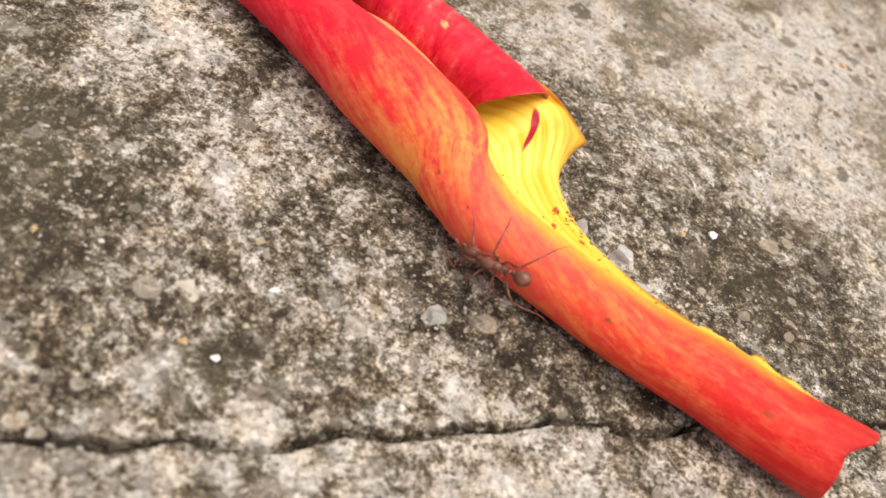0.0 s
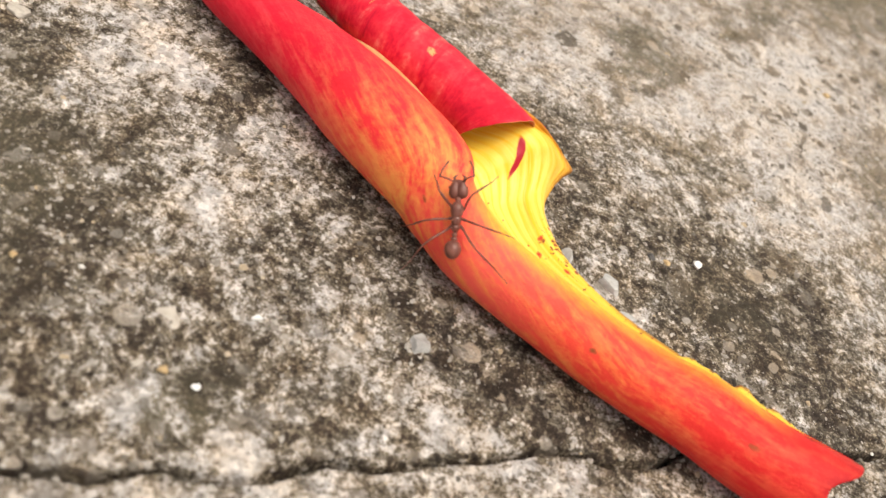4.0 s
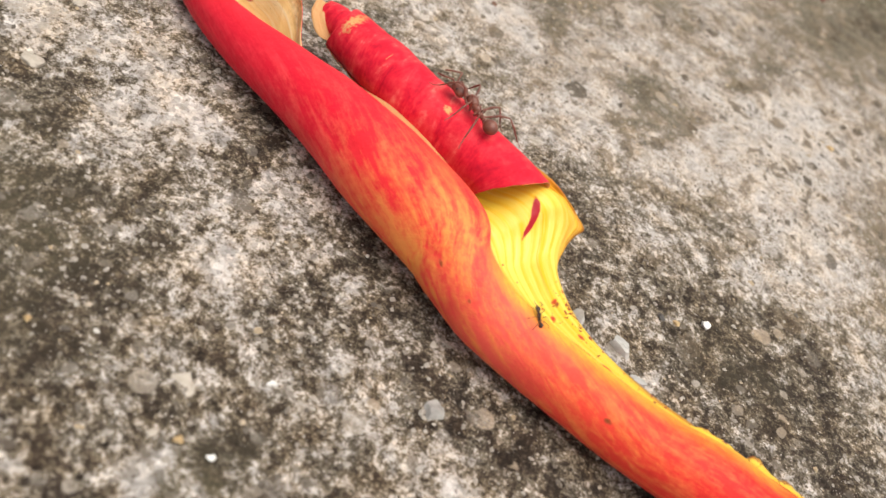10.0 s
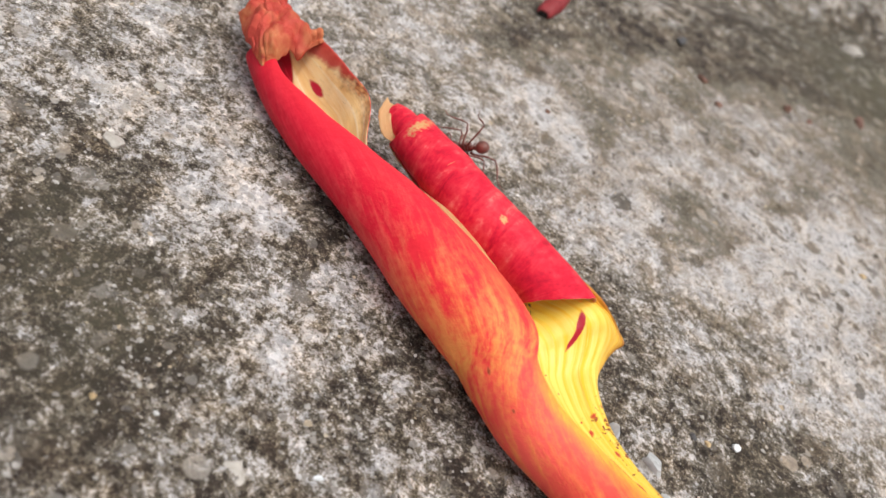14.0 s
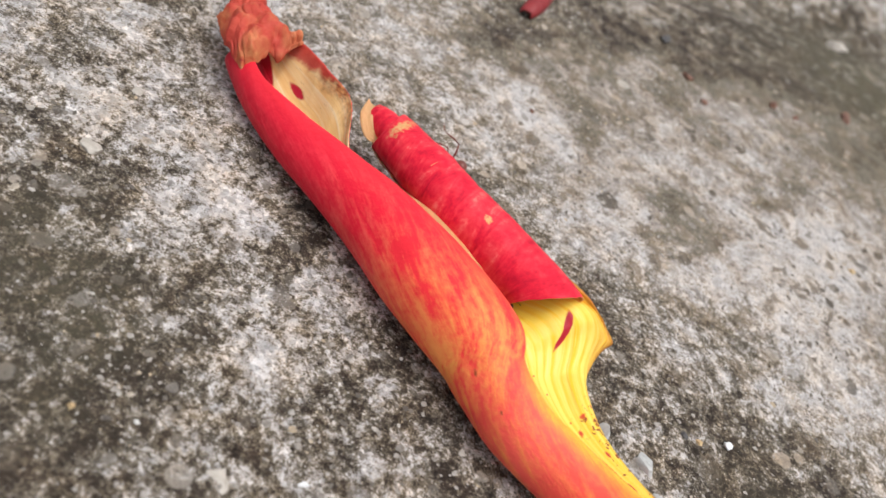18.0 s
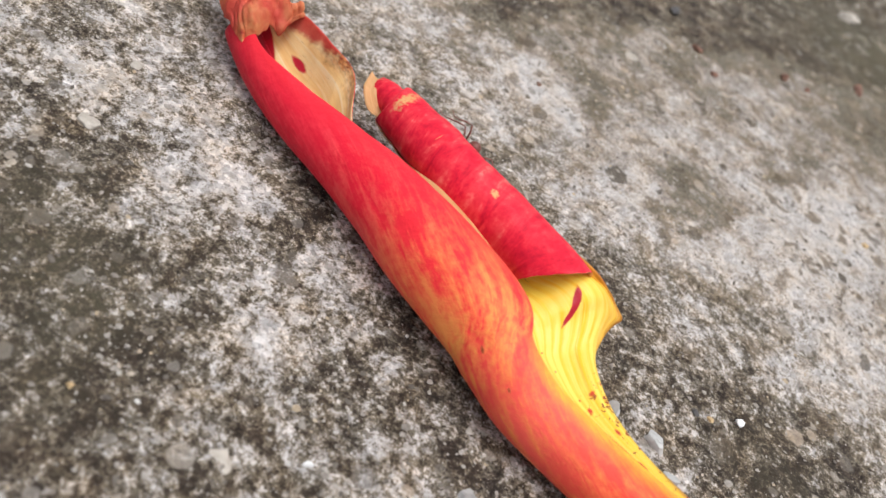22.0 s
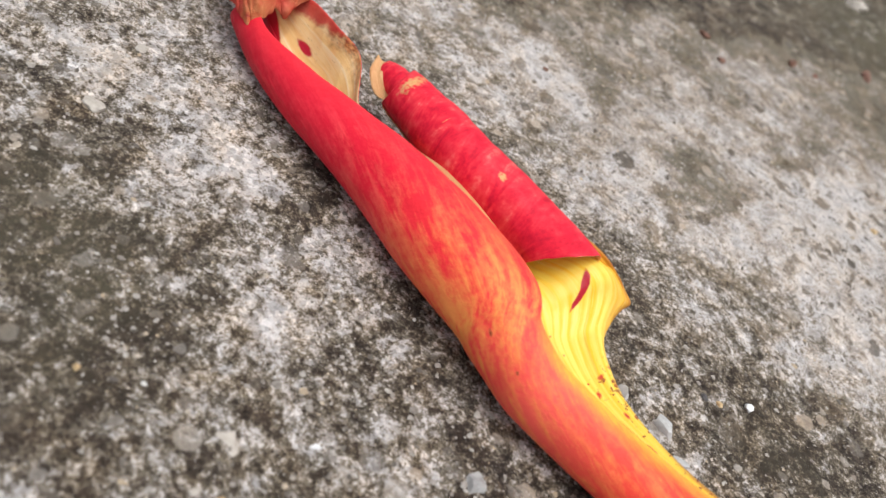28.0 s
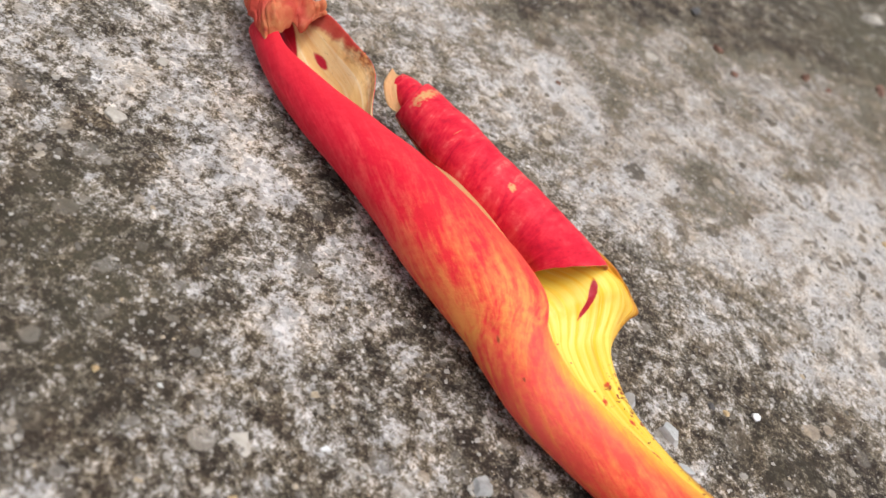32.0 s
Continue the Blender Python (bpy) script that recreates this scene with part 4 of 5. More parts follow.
def build_petal():
    petal = new("fallen_petal")
    petal.location = cm((1.2, 2.3, 0))
    tagged(petal, "long rolled red and orange petal, yellow inside, on concrete", "petal")

    def add(name, me, label=""):
        ob = part(name, me, petal, label)
        ob.location = -petal.location
        return ob

    turn = spline([row[4:] for row in BODY], np.linspace(0, 1, 260))
    arc = (turn[:, :1] + (turn[:, 1:] - turn[:, :1]) * np.linspace(0, 1, 90)[None]) / 250
    add("rolled_margin", sheet("rolled_margin", rolled(BODY, 260, 90, 5, 0.03, 0.03, 0.05, (0.12, 150, 0.03), ridge=0.03, lobe=0.11), 0.022, OUTSIDE, INSIDE, arc=arc), "flame-streaked orange-red rolled margin")
    add("rolled_margin", sheet("rolled_margin", rolled(ROLL, 160, 90, 9, 0.035, 0.35, 0.05, (0.55, 215, 0.10), (0.28, 150, 0.05)), 0.022, DRY, ROLLED), "scarlet rolled margin with a torn tip")
    add("rolled_core", sheet("rolled_core", rolled(CORE, 60, 50, 12, 0.05, 0.3, 0.04, (0, 0, 0.1), (0.15, 160, 0.08)), 0.02, DRY, SCARLET), "dark red inner turn of the roll")
    add("torn_lip", sheet("torn_lip", crumple(loft([LIP[0], between(LIP[0], LIP[1], 0.5, -0.03), LIP[1]], 40, 14), 0.015, 0.2, 19), 0.02, DRY, SCARLET), "tan torn lip")
    blade = loft(blade_rails(), 120, 70)
    x, y = np.meshgrid(np.linspace(0, 1, 70), np.linspace(0, 1, 120))
    blade[..., 2] += np.clip(y * 3 - 0.6, 0, 1) * (0.012 * np.sin(12 * np.pi * 2 * x + 2.5 * fractal(x * 3, y * 1.5, 1.0, 77, 2)) * (1 - 0.7 * x) + 0.012 * fractal(x * 5, y * 4, 1.0, 78, 3))
    add("open_blade", sheet("open_blade", blade, 0.022, OUTSIDE, BLADE), "bright yellow veined inner face with a red streak")
    strip_in = [(5.62, 1.52, 0.70), (5.2, 1.57, 0.71), (4.8, 1.63, 0.70), (4.4, 1.68, 0.69), (4.0, 1.70, 0.67), (3.5, 1.66, 0.65)]
    strip_out = [(5.66, 1.54, 0.66), (5.2, 1.68, 0.64), (4.8, 1.76, 0.62), (4.4, 1.76, 0.63), (4.0, 1.79, 0.60), (3.5, 1.70, 0.63)]
    strip = loft([strip_in, between(strip_in, strip_out, 0.5, 0.015), strip_out], 110, 14)
    k = np.linspace(0, 1, 110)
    strip += (0.05 * fractal(k * 11, 0 * k, 1.0, 53, 3))[:, None, None] * np.linspace(0, 1, 14)[None, :, None] * np.array([0.1, 1.0, 0.5])
    add("margin_strip", sheet("margin_strip", strip, 0.022, OUTSIDE, BLADE, (0.22, 0.30), (0.45, 1.0)), "yellow margin strip with a brown crumbled edge")
    groove = loft([
        [(0.65, 3.05, 0.60), (0.20, 3.25, 0.80), (-0.42, 3.56, 0.82), (-0.98, 3.84, 0.62)],
        [(0.75, 3.20, 0.52), (0.32, 3.38, 0.72), (-0.30, 3.68, 0.74), (-0.90, 3.96, 0.52)],
        [(0.90, 3.45, 0.52), (0.50, 3.55, 0.62), (-0.15, 3.82, 0.62), (-0.76, 4.10, 0.46)],
    ], 60, 24)
    add("groove", sheet("groove", groove, 0.02, OUTSIDE, DRY), "dull tan groove between the rolls")
    wall = loft([WALL_FOOT, between(WALL_FOOT, WALL_MARGIN, 0.5, -0.12), WALL_MARGIN], 70, 50)
    wall = crumple(wall, 0.022, 0.5, 83)
    add("dry_wall", sheet("dry_wall", wall, 0.02, SCARLET, WALL), "dried tan inner face with brown veins")
    flap = crumple(crumple(loft(FLAP, 120, 100), 0.06, 0.6, 87), 0.035, 0.22, 88)
    x, y = flap[..., 0] * 0.8 + flap[..., 1] * 0.6, flap[..., 1] * 0.8 - flap[..., 0] * 0.6
    # the lower edge is scalloped and ragged, with folds that run across
    fold, out = np.meshgrid(np.linspace(0, 1, 120), np.linspace(0, 1, 100), indexing="ij")
    flap[..., 2] += 0.045 * np.sin(out * 17 + 3.0 * fold + 2.2 * fractal(fold * 2.5, out * 2, 1.0, 95, 2)) * np.clip(fold * 6, 0, 1) * np.clip(out * 8, 0, 1)
    flap += (flap[:, :1] - flap[:, 30:31]) * (np.clip(1 - out / 0.3, 0, 1) * (0.20 * fractal(fold * 6, 0 * fold, 1.0, 96, 3)))[..., None]
    flap = crumple(flap, 0.018, 0.11, 89)
    flap = flap + 0.05 * np.stack([fractal(x, y, 0.28, 90 + k, 3) for k in range(3)], -1)
    add("tip_flap", sheet("tip_flap", flap, 0.02, WITHERED, WITHERED), "withered crumpled orange tip folded over")
    return petal


build_ground()
PETAL = build_petal()


# ---- stones ----
def rock_mesh(name, size, seed, mat, smooth=True, level=3, rough=0.25):
    """A worn stone: a ball pushed in and out by noise, then cut by a few flat facets. Sizes in centimetres."""
    bm = bmesh.new()
    bmesh.ops.create_icosphere(bm, subdivisions=level, radius=1.0)
    rnd = random.Random(seed)
    planes = [(Vector((rnd.gauss(0, 1), rnd.gauss(0, 1), rnd.gauss(0, 1))).normalized(), rnd.uniform(0.55, 0.85)) for _ in range(10)]
    for v in bm.verts:
        p = v.co.normalized()
        q = p * (1 + rough * noise.noise(p * 1.4 + Vector((seed * 3.1, 0, 0))) + 0.14 * noise.noise(p * 5 + Vector((0, seed, 0))))
        for nrm, d in planes:
            over = q.dot(nrm) - d
            if over > 0:
                q -= nrm * over * 0.9
        v.co = Vector((q.x * size[0], q.y * size[1], q.z * size[2])) * CM
    for f in bm.faces:
        f.smooth = smooth
    me = bpy.data.meshes.new(name)
    bm.to_mesh(me)
    bm.free()
    me.materials.append(mat)
    return me


WHITE = stone("white_chip", (0.78, 0.77, 0.75), (0.9, 0.9, 0.88), 0.5)
CLEAR = stone("clear_quartz", (0.50, 0.49, 0.46), (0.66, 0.65, 0.62), 0.25, 0.25)
TAN = stone("tan_stone", (0.38, 0.335, 0.28), (0.50, 0.45, 0.385), 0.7)
OCHRE = stone("ochre_stone", (0.46, 0.31, 0.15), (0.60, 0.44, 0.24), 0.6)
GREY = stone("grey_stone", (0.22, 0.21, 0.20), (0.36, 0.35, 0.33), 0.6)
DARK = stone("dark_stone", (0.05, 0.045, 0.045), (0.10, 0.095, 0.09), 0.6)
RUST = stone("rust_crumb", (0.11, 0.05, 0.032), (0.22, 0.11, 0.07), 0.7)

# name, label, x, y, sizes (half extents), turn, material, how much shows
STONES = [
    ("stone_chip", "small bright white stone chip set in concrete", 4.35, 4.00, (0.075, 0.06, 0.05), 20, WHITE, 0.7),
    ("pebble", "translucent grey quartz pebble beside the petal", 3.37, 2.92, (0.18, 0.15, 0.10), -20, CLEAR, 0.42),
    ("pebble", "small smooth grey pebble against the petal's edge", 2.78, 2.95, (0.07, 0.15, 0.08), 25, CLEAR, 0.6),
    ("pebble", "flat tan stone worn level with the concrete", -0.51, -0.31, (0.20, 0.16, 0.08), 10, TAN, 0.2),
    ("pebble", "small ochre yellow pebble on mossy concrete", -0.26, -0.82, (0.055, 0.05, 0.05), 0, OCHRE, 0.7),
    ("pebble", "small white pebble on mossy concrete", 0.06, -0.80, (0.05, 0.04, 0.035), 30, WHITE, 0.6),
    ("stone_chip", "pale white stone chip near the crack", -0.50, -0.86, (0.06, 0.045, 0.04), 60, TAN, 0.5),
    ("stone_chip", "tiny white stone chip on grey concrete", 0.17, 0.18, (0.065, 0.035, 0.04), 15, WHITE, 0.5),
    ("pebble", "long pale grey pebble sunk in concrete", -3.86, 2.30, (0.17, 0.10, 0.07), -5, TAN, 0.5),
    ("pebble", "tiny ochre pebble on dark mossy concrete", -1.98, -0.50, (0.045, 0.04, 0.04), 0, OCHRE, 0.7),
    ("pebble", "round pale pebble on grey concrete", 1.39, 1.55, (0.05, 0.045, 0.04), 0, TAN, 0.6),
    ("pebble", "grey angular stone in grimy concrete", 1.68, 0.81, (0.15, 0.12, 0.07), 40, GREY, 0.4),
    ("pebble", "small dark round pebble on pale concrete", 3.75, 3.70, (0.05, 0.045, 0.04), 0, DARK, 0.6),
    ("pebble", "small orange pebble beside the white chip", 3.97, 3.75, (0.06, 0.05, 0.04), 0, OCHRE, 0.4),
    ("pebble", "small ochre pebble on pale concrete", 5.86, 9.30, (0.07, 0.06, 0.05), 0, OCHRE, 0.6),
    ("pebble", "pale brown pebble in light concrete", -4.08, 3.45, (0.09, 0.08, 0.05), 0, TAN, 0.5),
    ("pebble", "clear quartz pebble under the stalk", 3.66, 2.55, (0.12, 0.09, 0.07), 15, CLEAR, 0.5),
    ("crumb", "tiny rust red crumb on concrete", 0.00, 8.00, (0.05, 0.04, 0.04), 0, RUST, 0.6),
    ("crumb", "dark rust crumb on blurred far concrete", 2.08, 12.0, (0.12, 0.08, 0.07), 10, RUST, 0.7),
    ("crumb", "dark brown crumb on far concrete", 1.35, 12.7, (0.12, 0.10, 0.09), 70, DARK, 0.8),
    ("crumb", "small brown crumb on far concrete", 2.53, 11.6, (0.08, 0.09, 0.06), 0, RUST, 0.7),
    ("crumb", "round rust brown crumb on far concrete", 3.81, 12.95, (0.10, 0.10, 0.09), 0, RUST, 0.7),
    ("crumb", "pale rust crumb on far concrete", 4.30, 12.97, (0.08, 0.06, 0.05), 0, RUST, 0.5),
    ("pebble", "cream pebble on far concrete", 3.09, 12.1, (0.16, 0.08, 0.05), 5, TAN, 0.5),
    ("pebble", "white pebble on mossy far concrete", 5.22, 18.5, (0.26, 0.26, 0.2), 0, TAN, 0.6),
    ("crumb", "long rust crumb by the mossy trough", 5.38, 14.3, (0.10, 0.22, 0.08), 20, RUST, 0.7),
]


def build_stones():
    for k, (name, label, x, y, size, turn, mat, shows) in enumerate(STONES):
        ob = new(name, rock_mesh(name, size, k + 2, mat, smooth=False, level=3, rough=0.45))
        ob.matrix_world = pose(x * CM, y * CM, (ground_height(x, y) + size[2] * (2 * shows - 1)) * CM, 0, 0, turn)
        tagged(ob, label, "pebble" if name == "pebble" else "stone chip" if name == "stone_chip" else "crumb")


def build_grains():
    """Sand and fine aggregate standing proud of the worn slab."""
    rng = np.random.default_rng(4)
    phi = (1 + 5**0.5) / 2
    base = np.array([(-1, phi, 0), (1, phi, 0), (-1, -phi, 0), (1, -phi, 0), (0, -1, phi), (0, 1, phi), (0, -1, -phi), (0, 1, -phi), (phi, 0, -1), (phi, 0, 1), (-phi, 0, -1), (-phi, 0, 1)])
    base /= np.linalg.norm(base[0])
    tri = np.array([(0, 11, 5), (0, 5, 1), (0, 1, 7), (0, 7, 10), (0, 10, 11), (1, 5, 9), (5, 11, 4), (11, 10, 2), (10, 7, 6), (7, 1, 8), (3, 9, 4), (3, 4, 2), (3, 2, 6), (3, 6, 8), (3, 8, 9), (4, 9, 5), (2, 4, 11), (6, 2, 10), (8, 6, 7), (9, 8, 1)])
    n = 42000
    x, y = rng.uniform(-6.2, 7.4, n), rng.uniform(-3.0, 12.0, n) 
    # grains lie in drifts, thick here and thin there
    keep = fractal(x, y, 0.9, 91, 3) + rng.uniform(-0.6, 0.9, n) > 0
    x, y = x[keep], y[keep]
    n = len(x)
    r = 0.008 + 0.045 * rng.random(n) ** 5
    z = relief(x, y)
    v = base[None] * (1 + rng.uniform(-0.3, 0.3, (n, 12, 1))) * r[:, None, None] * rng.uniform(0.6, 1.2, (n, 1, 3))
    v[..., 2] *= 0.7
    v += np.stack([x, y, z - 0.3 * r], 1)[:, None]
    me = bpy.data.meshes.new("sand_grains")
    faces = (tri[None] + 12 * np.arange(n)[:, None, None]).reshape(-1, 3)
    me.vertices.add(n * 12)
    me.vertices.foreach_set("co", (v * CM).astype(np.float32).ravel())
    me.loops.add(faces.size)
    me.loops.foreach_set("vertex_index", faces.ravel().astype(np.int32))
    me.polygons.add(len(faces))
    me.polygons.foreach_set("loop_start", np.arange(0, faces.size, 3, dtype=np.int32))
    me.update(calc_edges=True)
    me.materials.append(GRAINS)
    me.polygons.foreach_set("use_smooth", np.zeros(len(faces), bool))
    tagged(new("sand_grains", me), "loose and embedded sand grains on weathered concrete", "sand", kind="stuff")


def build_scrap():
    """A dark red dried petal scrap far behind."""
    s = np.linspace(0, 1, 24)[:, None]
    f = np.linspace(0, 1, 16)[None]
    a = np.pi * (1.15 * f - 0.1)
    r = 0.17 * np.sin(np.pi * np.clip(0.12 + 0.85 * s, 0, 1)) ** 0.6
    g = np.stack([-1.02 + 0.1 * s + r * np.cos(a), 10.42 + 1.1 * s + 0 * f, 0.02 + r * np.sin(a) * 0.9 + 0.1 * s], -1)
    ob = new("petal_scrap", sheet("petal_scrap", crumple(g, 0.02, 0.3, 5), 0.02, CRIMSON, CRIMSON))
    tagged(ob, "small curled dark red petal scrap on concrete", "petal scrap")


def crimson():
    m, n, l, b = material("dried_crimson", 0.55, 0.35)
    f = noise_node(n, l, coords(n), 300, 4)
    l.new(mix(n, l, f, (0.16, 0.012, 0.014), (0.30, 0.03, 0.03)), b.inputs["Base Color"])
    return m


CRIMSON = crimson()


# ---- ants ----
def chitin(name, a, b2):
    m, n, l, b = material(name, 0.38, 0.45)
    f = noise_node(n, l, coords(n), 1800, 4)
    l.new(mix(n, l, grey_ramp(n, l, f, 0.35, 0.65), a, b2), b.inputs["Base Color"])
    bump(n, l, b, f, 0.3, 0.00008)
    return m


RED_BROWN = chitin("red_brown_chitin", (0.135, 0.043, 0.030), (0.21, 0.075, 0.052))
DARK_BROWN = chitin("dark_brown_chitin", (0.035, 0.014, 0.010), (0.07, 0.03, 0.02))


def blob(bm, centre, radii, tilt=0.0, level=3, taper=0.0):
    """An egg-shaped body, long axis along x, narrowed to the front by taper. Centimetres."""
    made = bmesh.ops.create_icosphere(bm, subdivisions=level, radius=1.0)["verts"]
    turn = Matrix.Rotation(radians(-tilt), 3, "Y")
    for v in made:
        p = v.co
        k = 1 - taper * p.x
        v.co = (turn @ Vector((p.x * radii[0], p.y * radii[1] * k, p.z * radii[2] * k)) + Vector(centre)) * CM


def rod(bm, points, radii, sides=8):
    """A jointed limb through points with a thickness at each. Centimetres."""
    rings = []
    for i, p in enumerate(points):
        a, b = points[max(i - 1, 0)], points[min(i + 1, len(points) - 1)]
        q = (Vector(b) - Vector(a)).to_track_quat("Z", "Y")
        rings.append([bm.verts.new((Vector(p) + q @ Vector((radii[i] * math.cos(k * math.tau / sides), radii[i] * math.sin(k * math.tau / sides), 0))) * CM) for k in range(sides)])
    for a, b in zip(rings, rings[1:]):
        for k in range(sides):
            bm.faces.new((a[k], a[(k + 1) % sides], b[(k + 1) % sides], b[k]))
    bm.faces.new(rings[0][::-1])
    bm.faces.new(rings[-1])


def done(bm, name, mat):
    bmesh.ops.recalc_face_normals(bm, faces=bm.faces)
    for f in bm.faces:
        f.smooth = True
    me = bpy.data.meshes.new(name)
    bm.to_mesh(me)
    bm.free()
    me.materials.append(mat)
    return me


# hip place on the body, outward turn (degrees from ahead), reach of the leg (all for the left side)
HIPS = [((0.075, 0.035, -0.01), 48, 0.98), ((0.005, 0.04, -0.015), 95, 1.12), ((-0.06, 0.035, -0.01), 143, 1.48)]


def build_ant(name, label, size, mat, dark):
    """An ant facing +x, its thorax at the origin, feet at z = -0.13. Long-legged, with a heart-shaped head and a round gaster."""
    ant = new(name)
    ant.scale = (size,) * 3
    tagged(ant, label, "ant")

    def add(part_name, bm, parent=ant, m=mat, lab=""):
        return part(part_name, done(bm, part_name, m), parent, lab)

    bm = bmesh.new()
    blob(bm, (0.265, 0.035, 0.0), (0.085, 0.055, 0.055), 12, 3, 0.28)
    blob(bm, (0.265, -0.035, 0.0), (0.085, 0.055, 0.055), 12, 3, 0.28)
    blob(bm, (0.315, 0.0, -0.015), (0.05, 0.06, 0.04), 12)
    rod(bm, [(0.12, 0, 0.0), (0.20, 0, 0.005)], [0.022, 0.03])
    head = add("head", bm)
    for side in (1, -1):
        bm = bmesh.new()
        blob(bm, (0.285, side * 0.082, 0.012), (0.014, 0.010, 0.014), 0, 2)
        add("eye", bm, head, dark, "black eye")
        bm = bmesh.new()
        rod(bm, [(0.34, side * 0.045, -0.025), (0.385, side * 0.05, -0.035), (0.41, side * 0.02, -0.04)], [0.016, 0.013, 0.004])
        add("mandible", bm, head)
        bm = bmesh.new()
        rod(bm, [(0.335, side * 0.03, 0.01), (0.37, side * 0.11, 0.075), (0.38, side * 0.16, 0.085)], [0.010, 0.008, 0.008])
        rod(bm, [(0.38, side * 0.16, 0.085), (0.46, side * 0.14, 0.04), (0.53, side * 0.10, 0.0)], [0.008, 0.009, 0.010])
        add("antenna", bm, head)
    bm = bmesh.new()
    blob(bm, (0.075, 0, 0.018), (0.085, 0.060, 0.062), 8)
    blob(bm, (-0.01, 0, 0.008), (0.065, 0.046, 0.050), 0)
    blob(bm, (-0.075, 0, -0.003), (0.055, 0.036, 0.04), -8)
    thorax = add("thorax", bm)
    for x, y, h in ((0.085, 0.035, 0.05), (0.085, -0.035, 0.05), (-0.02, 0.02, 0.04), (-0.02, -0.02, 0.04), (-0.10, 0.02, 0.05), (-0.10, -0.02, 0.05)):
        bm = bmesh.new()
        rod(bm, [(x, y, 0.035), (x + 0.005, y * 1.3, 0.045 + h * 0.5), (x + 0.012, y * 1.6, 0.04 + h)], [0.010, 0.006, 0.001], 6)
        add("spine", bm, thorax)
    bm = bmesh.new()
    rod(bm, [(-0.12, 0, -0.01), (-0.145, 0, 0.0)], [0.018, 0.018])
    blob(bm, (-0.15, 0, 0.002), (0.026, 0.026, 0.03), 0, 2)
    blob(bm, (-0.19, 0, 0.0), (0.028, 0.034, 0.032), 0, 2)
    add("waist", bm)
    bm = bmesh.new()
    blob(bm, (-0.285, 0, 0.015), (0.088, 0.078, 0.078), 0, 3, -0.06)
    add("gaster", bm)
    legs = []
    for (hx, hy, hz), out, reach in HIPS:
        for side in (1, -1):
            k = reach
            bm = bmesh.new()
            rod(bm, [(0, 0, 0), (0.03, 0, -0.02), (0.05 * k, 0, -0.005), (0.13 * k, 0, 0.09), (0.20 * k, 0, 0.125)], [0.016, 0.015, 0.010, 0.0125, 0.008])
            leg = add("leg", bm)
            bm = bmesh.new()
            rod(bm, [(0.20 * k, 0, 0.125), (0.27 * k, 0, 0.05), (0.35 * k, 0, -0.06)], [0.0075, 0.0105, 0.0065])
            add("shin", bm, leg)
            bm = bmesh.new()
            rod(bm, [(0.35 * k, 0, -0.06), (0.40 * k, 0, -0.105), (0.46 * k, 0, -0.118)], [0.0055, 0.0045, 0.003], 6)
            add("foot", bm, leg)
            leg.location = Vector((hx, side * hy, hz)) * CM
            legs.append((leg, Vector((hx, side * hy, hz)) * CM, side * out, side))
    return ant, legs, head


def stand(at, ahead, up):
    """The pose of a thing at a place, its x axis ahead and its z axis up. Centimetres."""
    x = Vector(ahead).normalized()
    y = Vector(up).cross(x).normalized()
    z = x.cross(y)
    m = Matrix((x, y, z)).transposed().to_4x4()
    m.translation = cm(at)
    return m


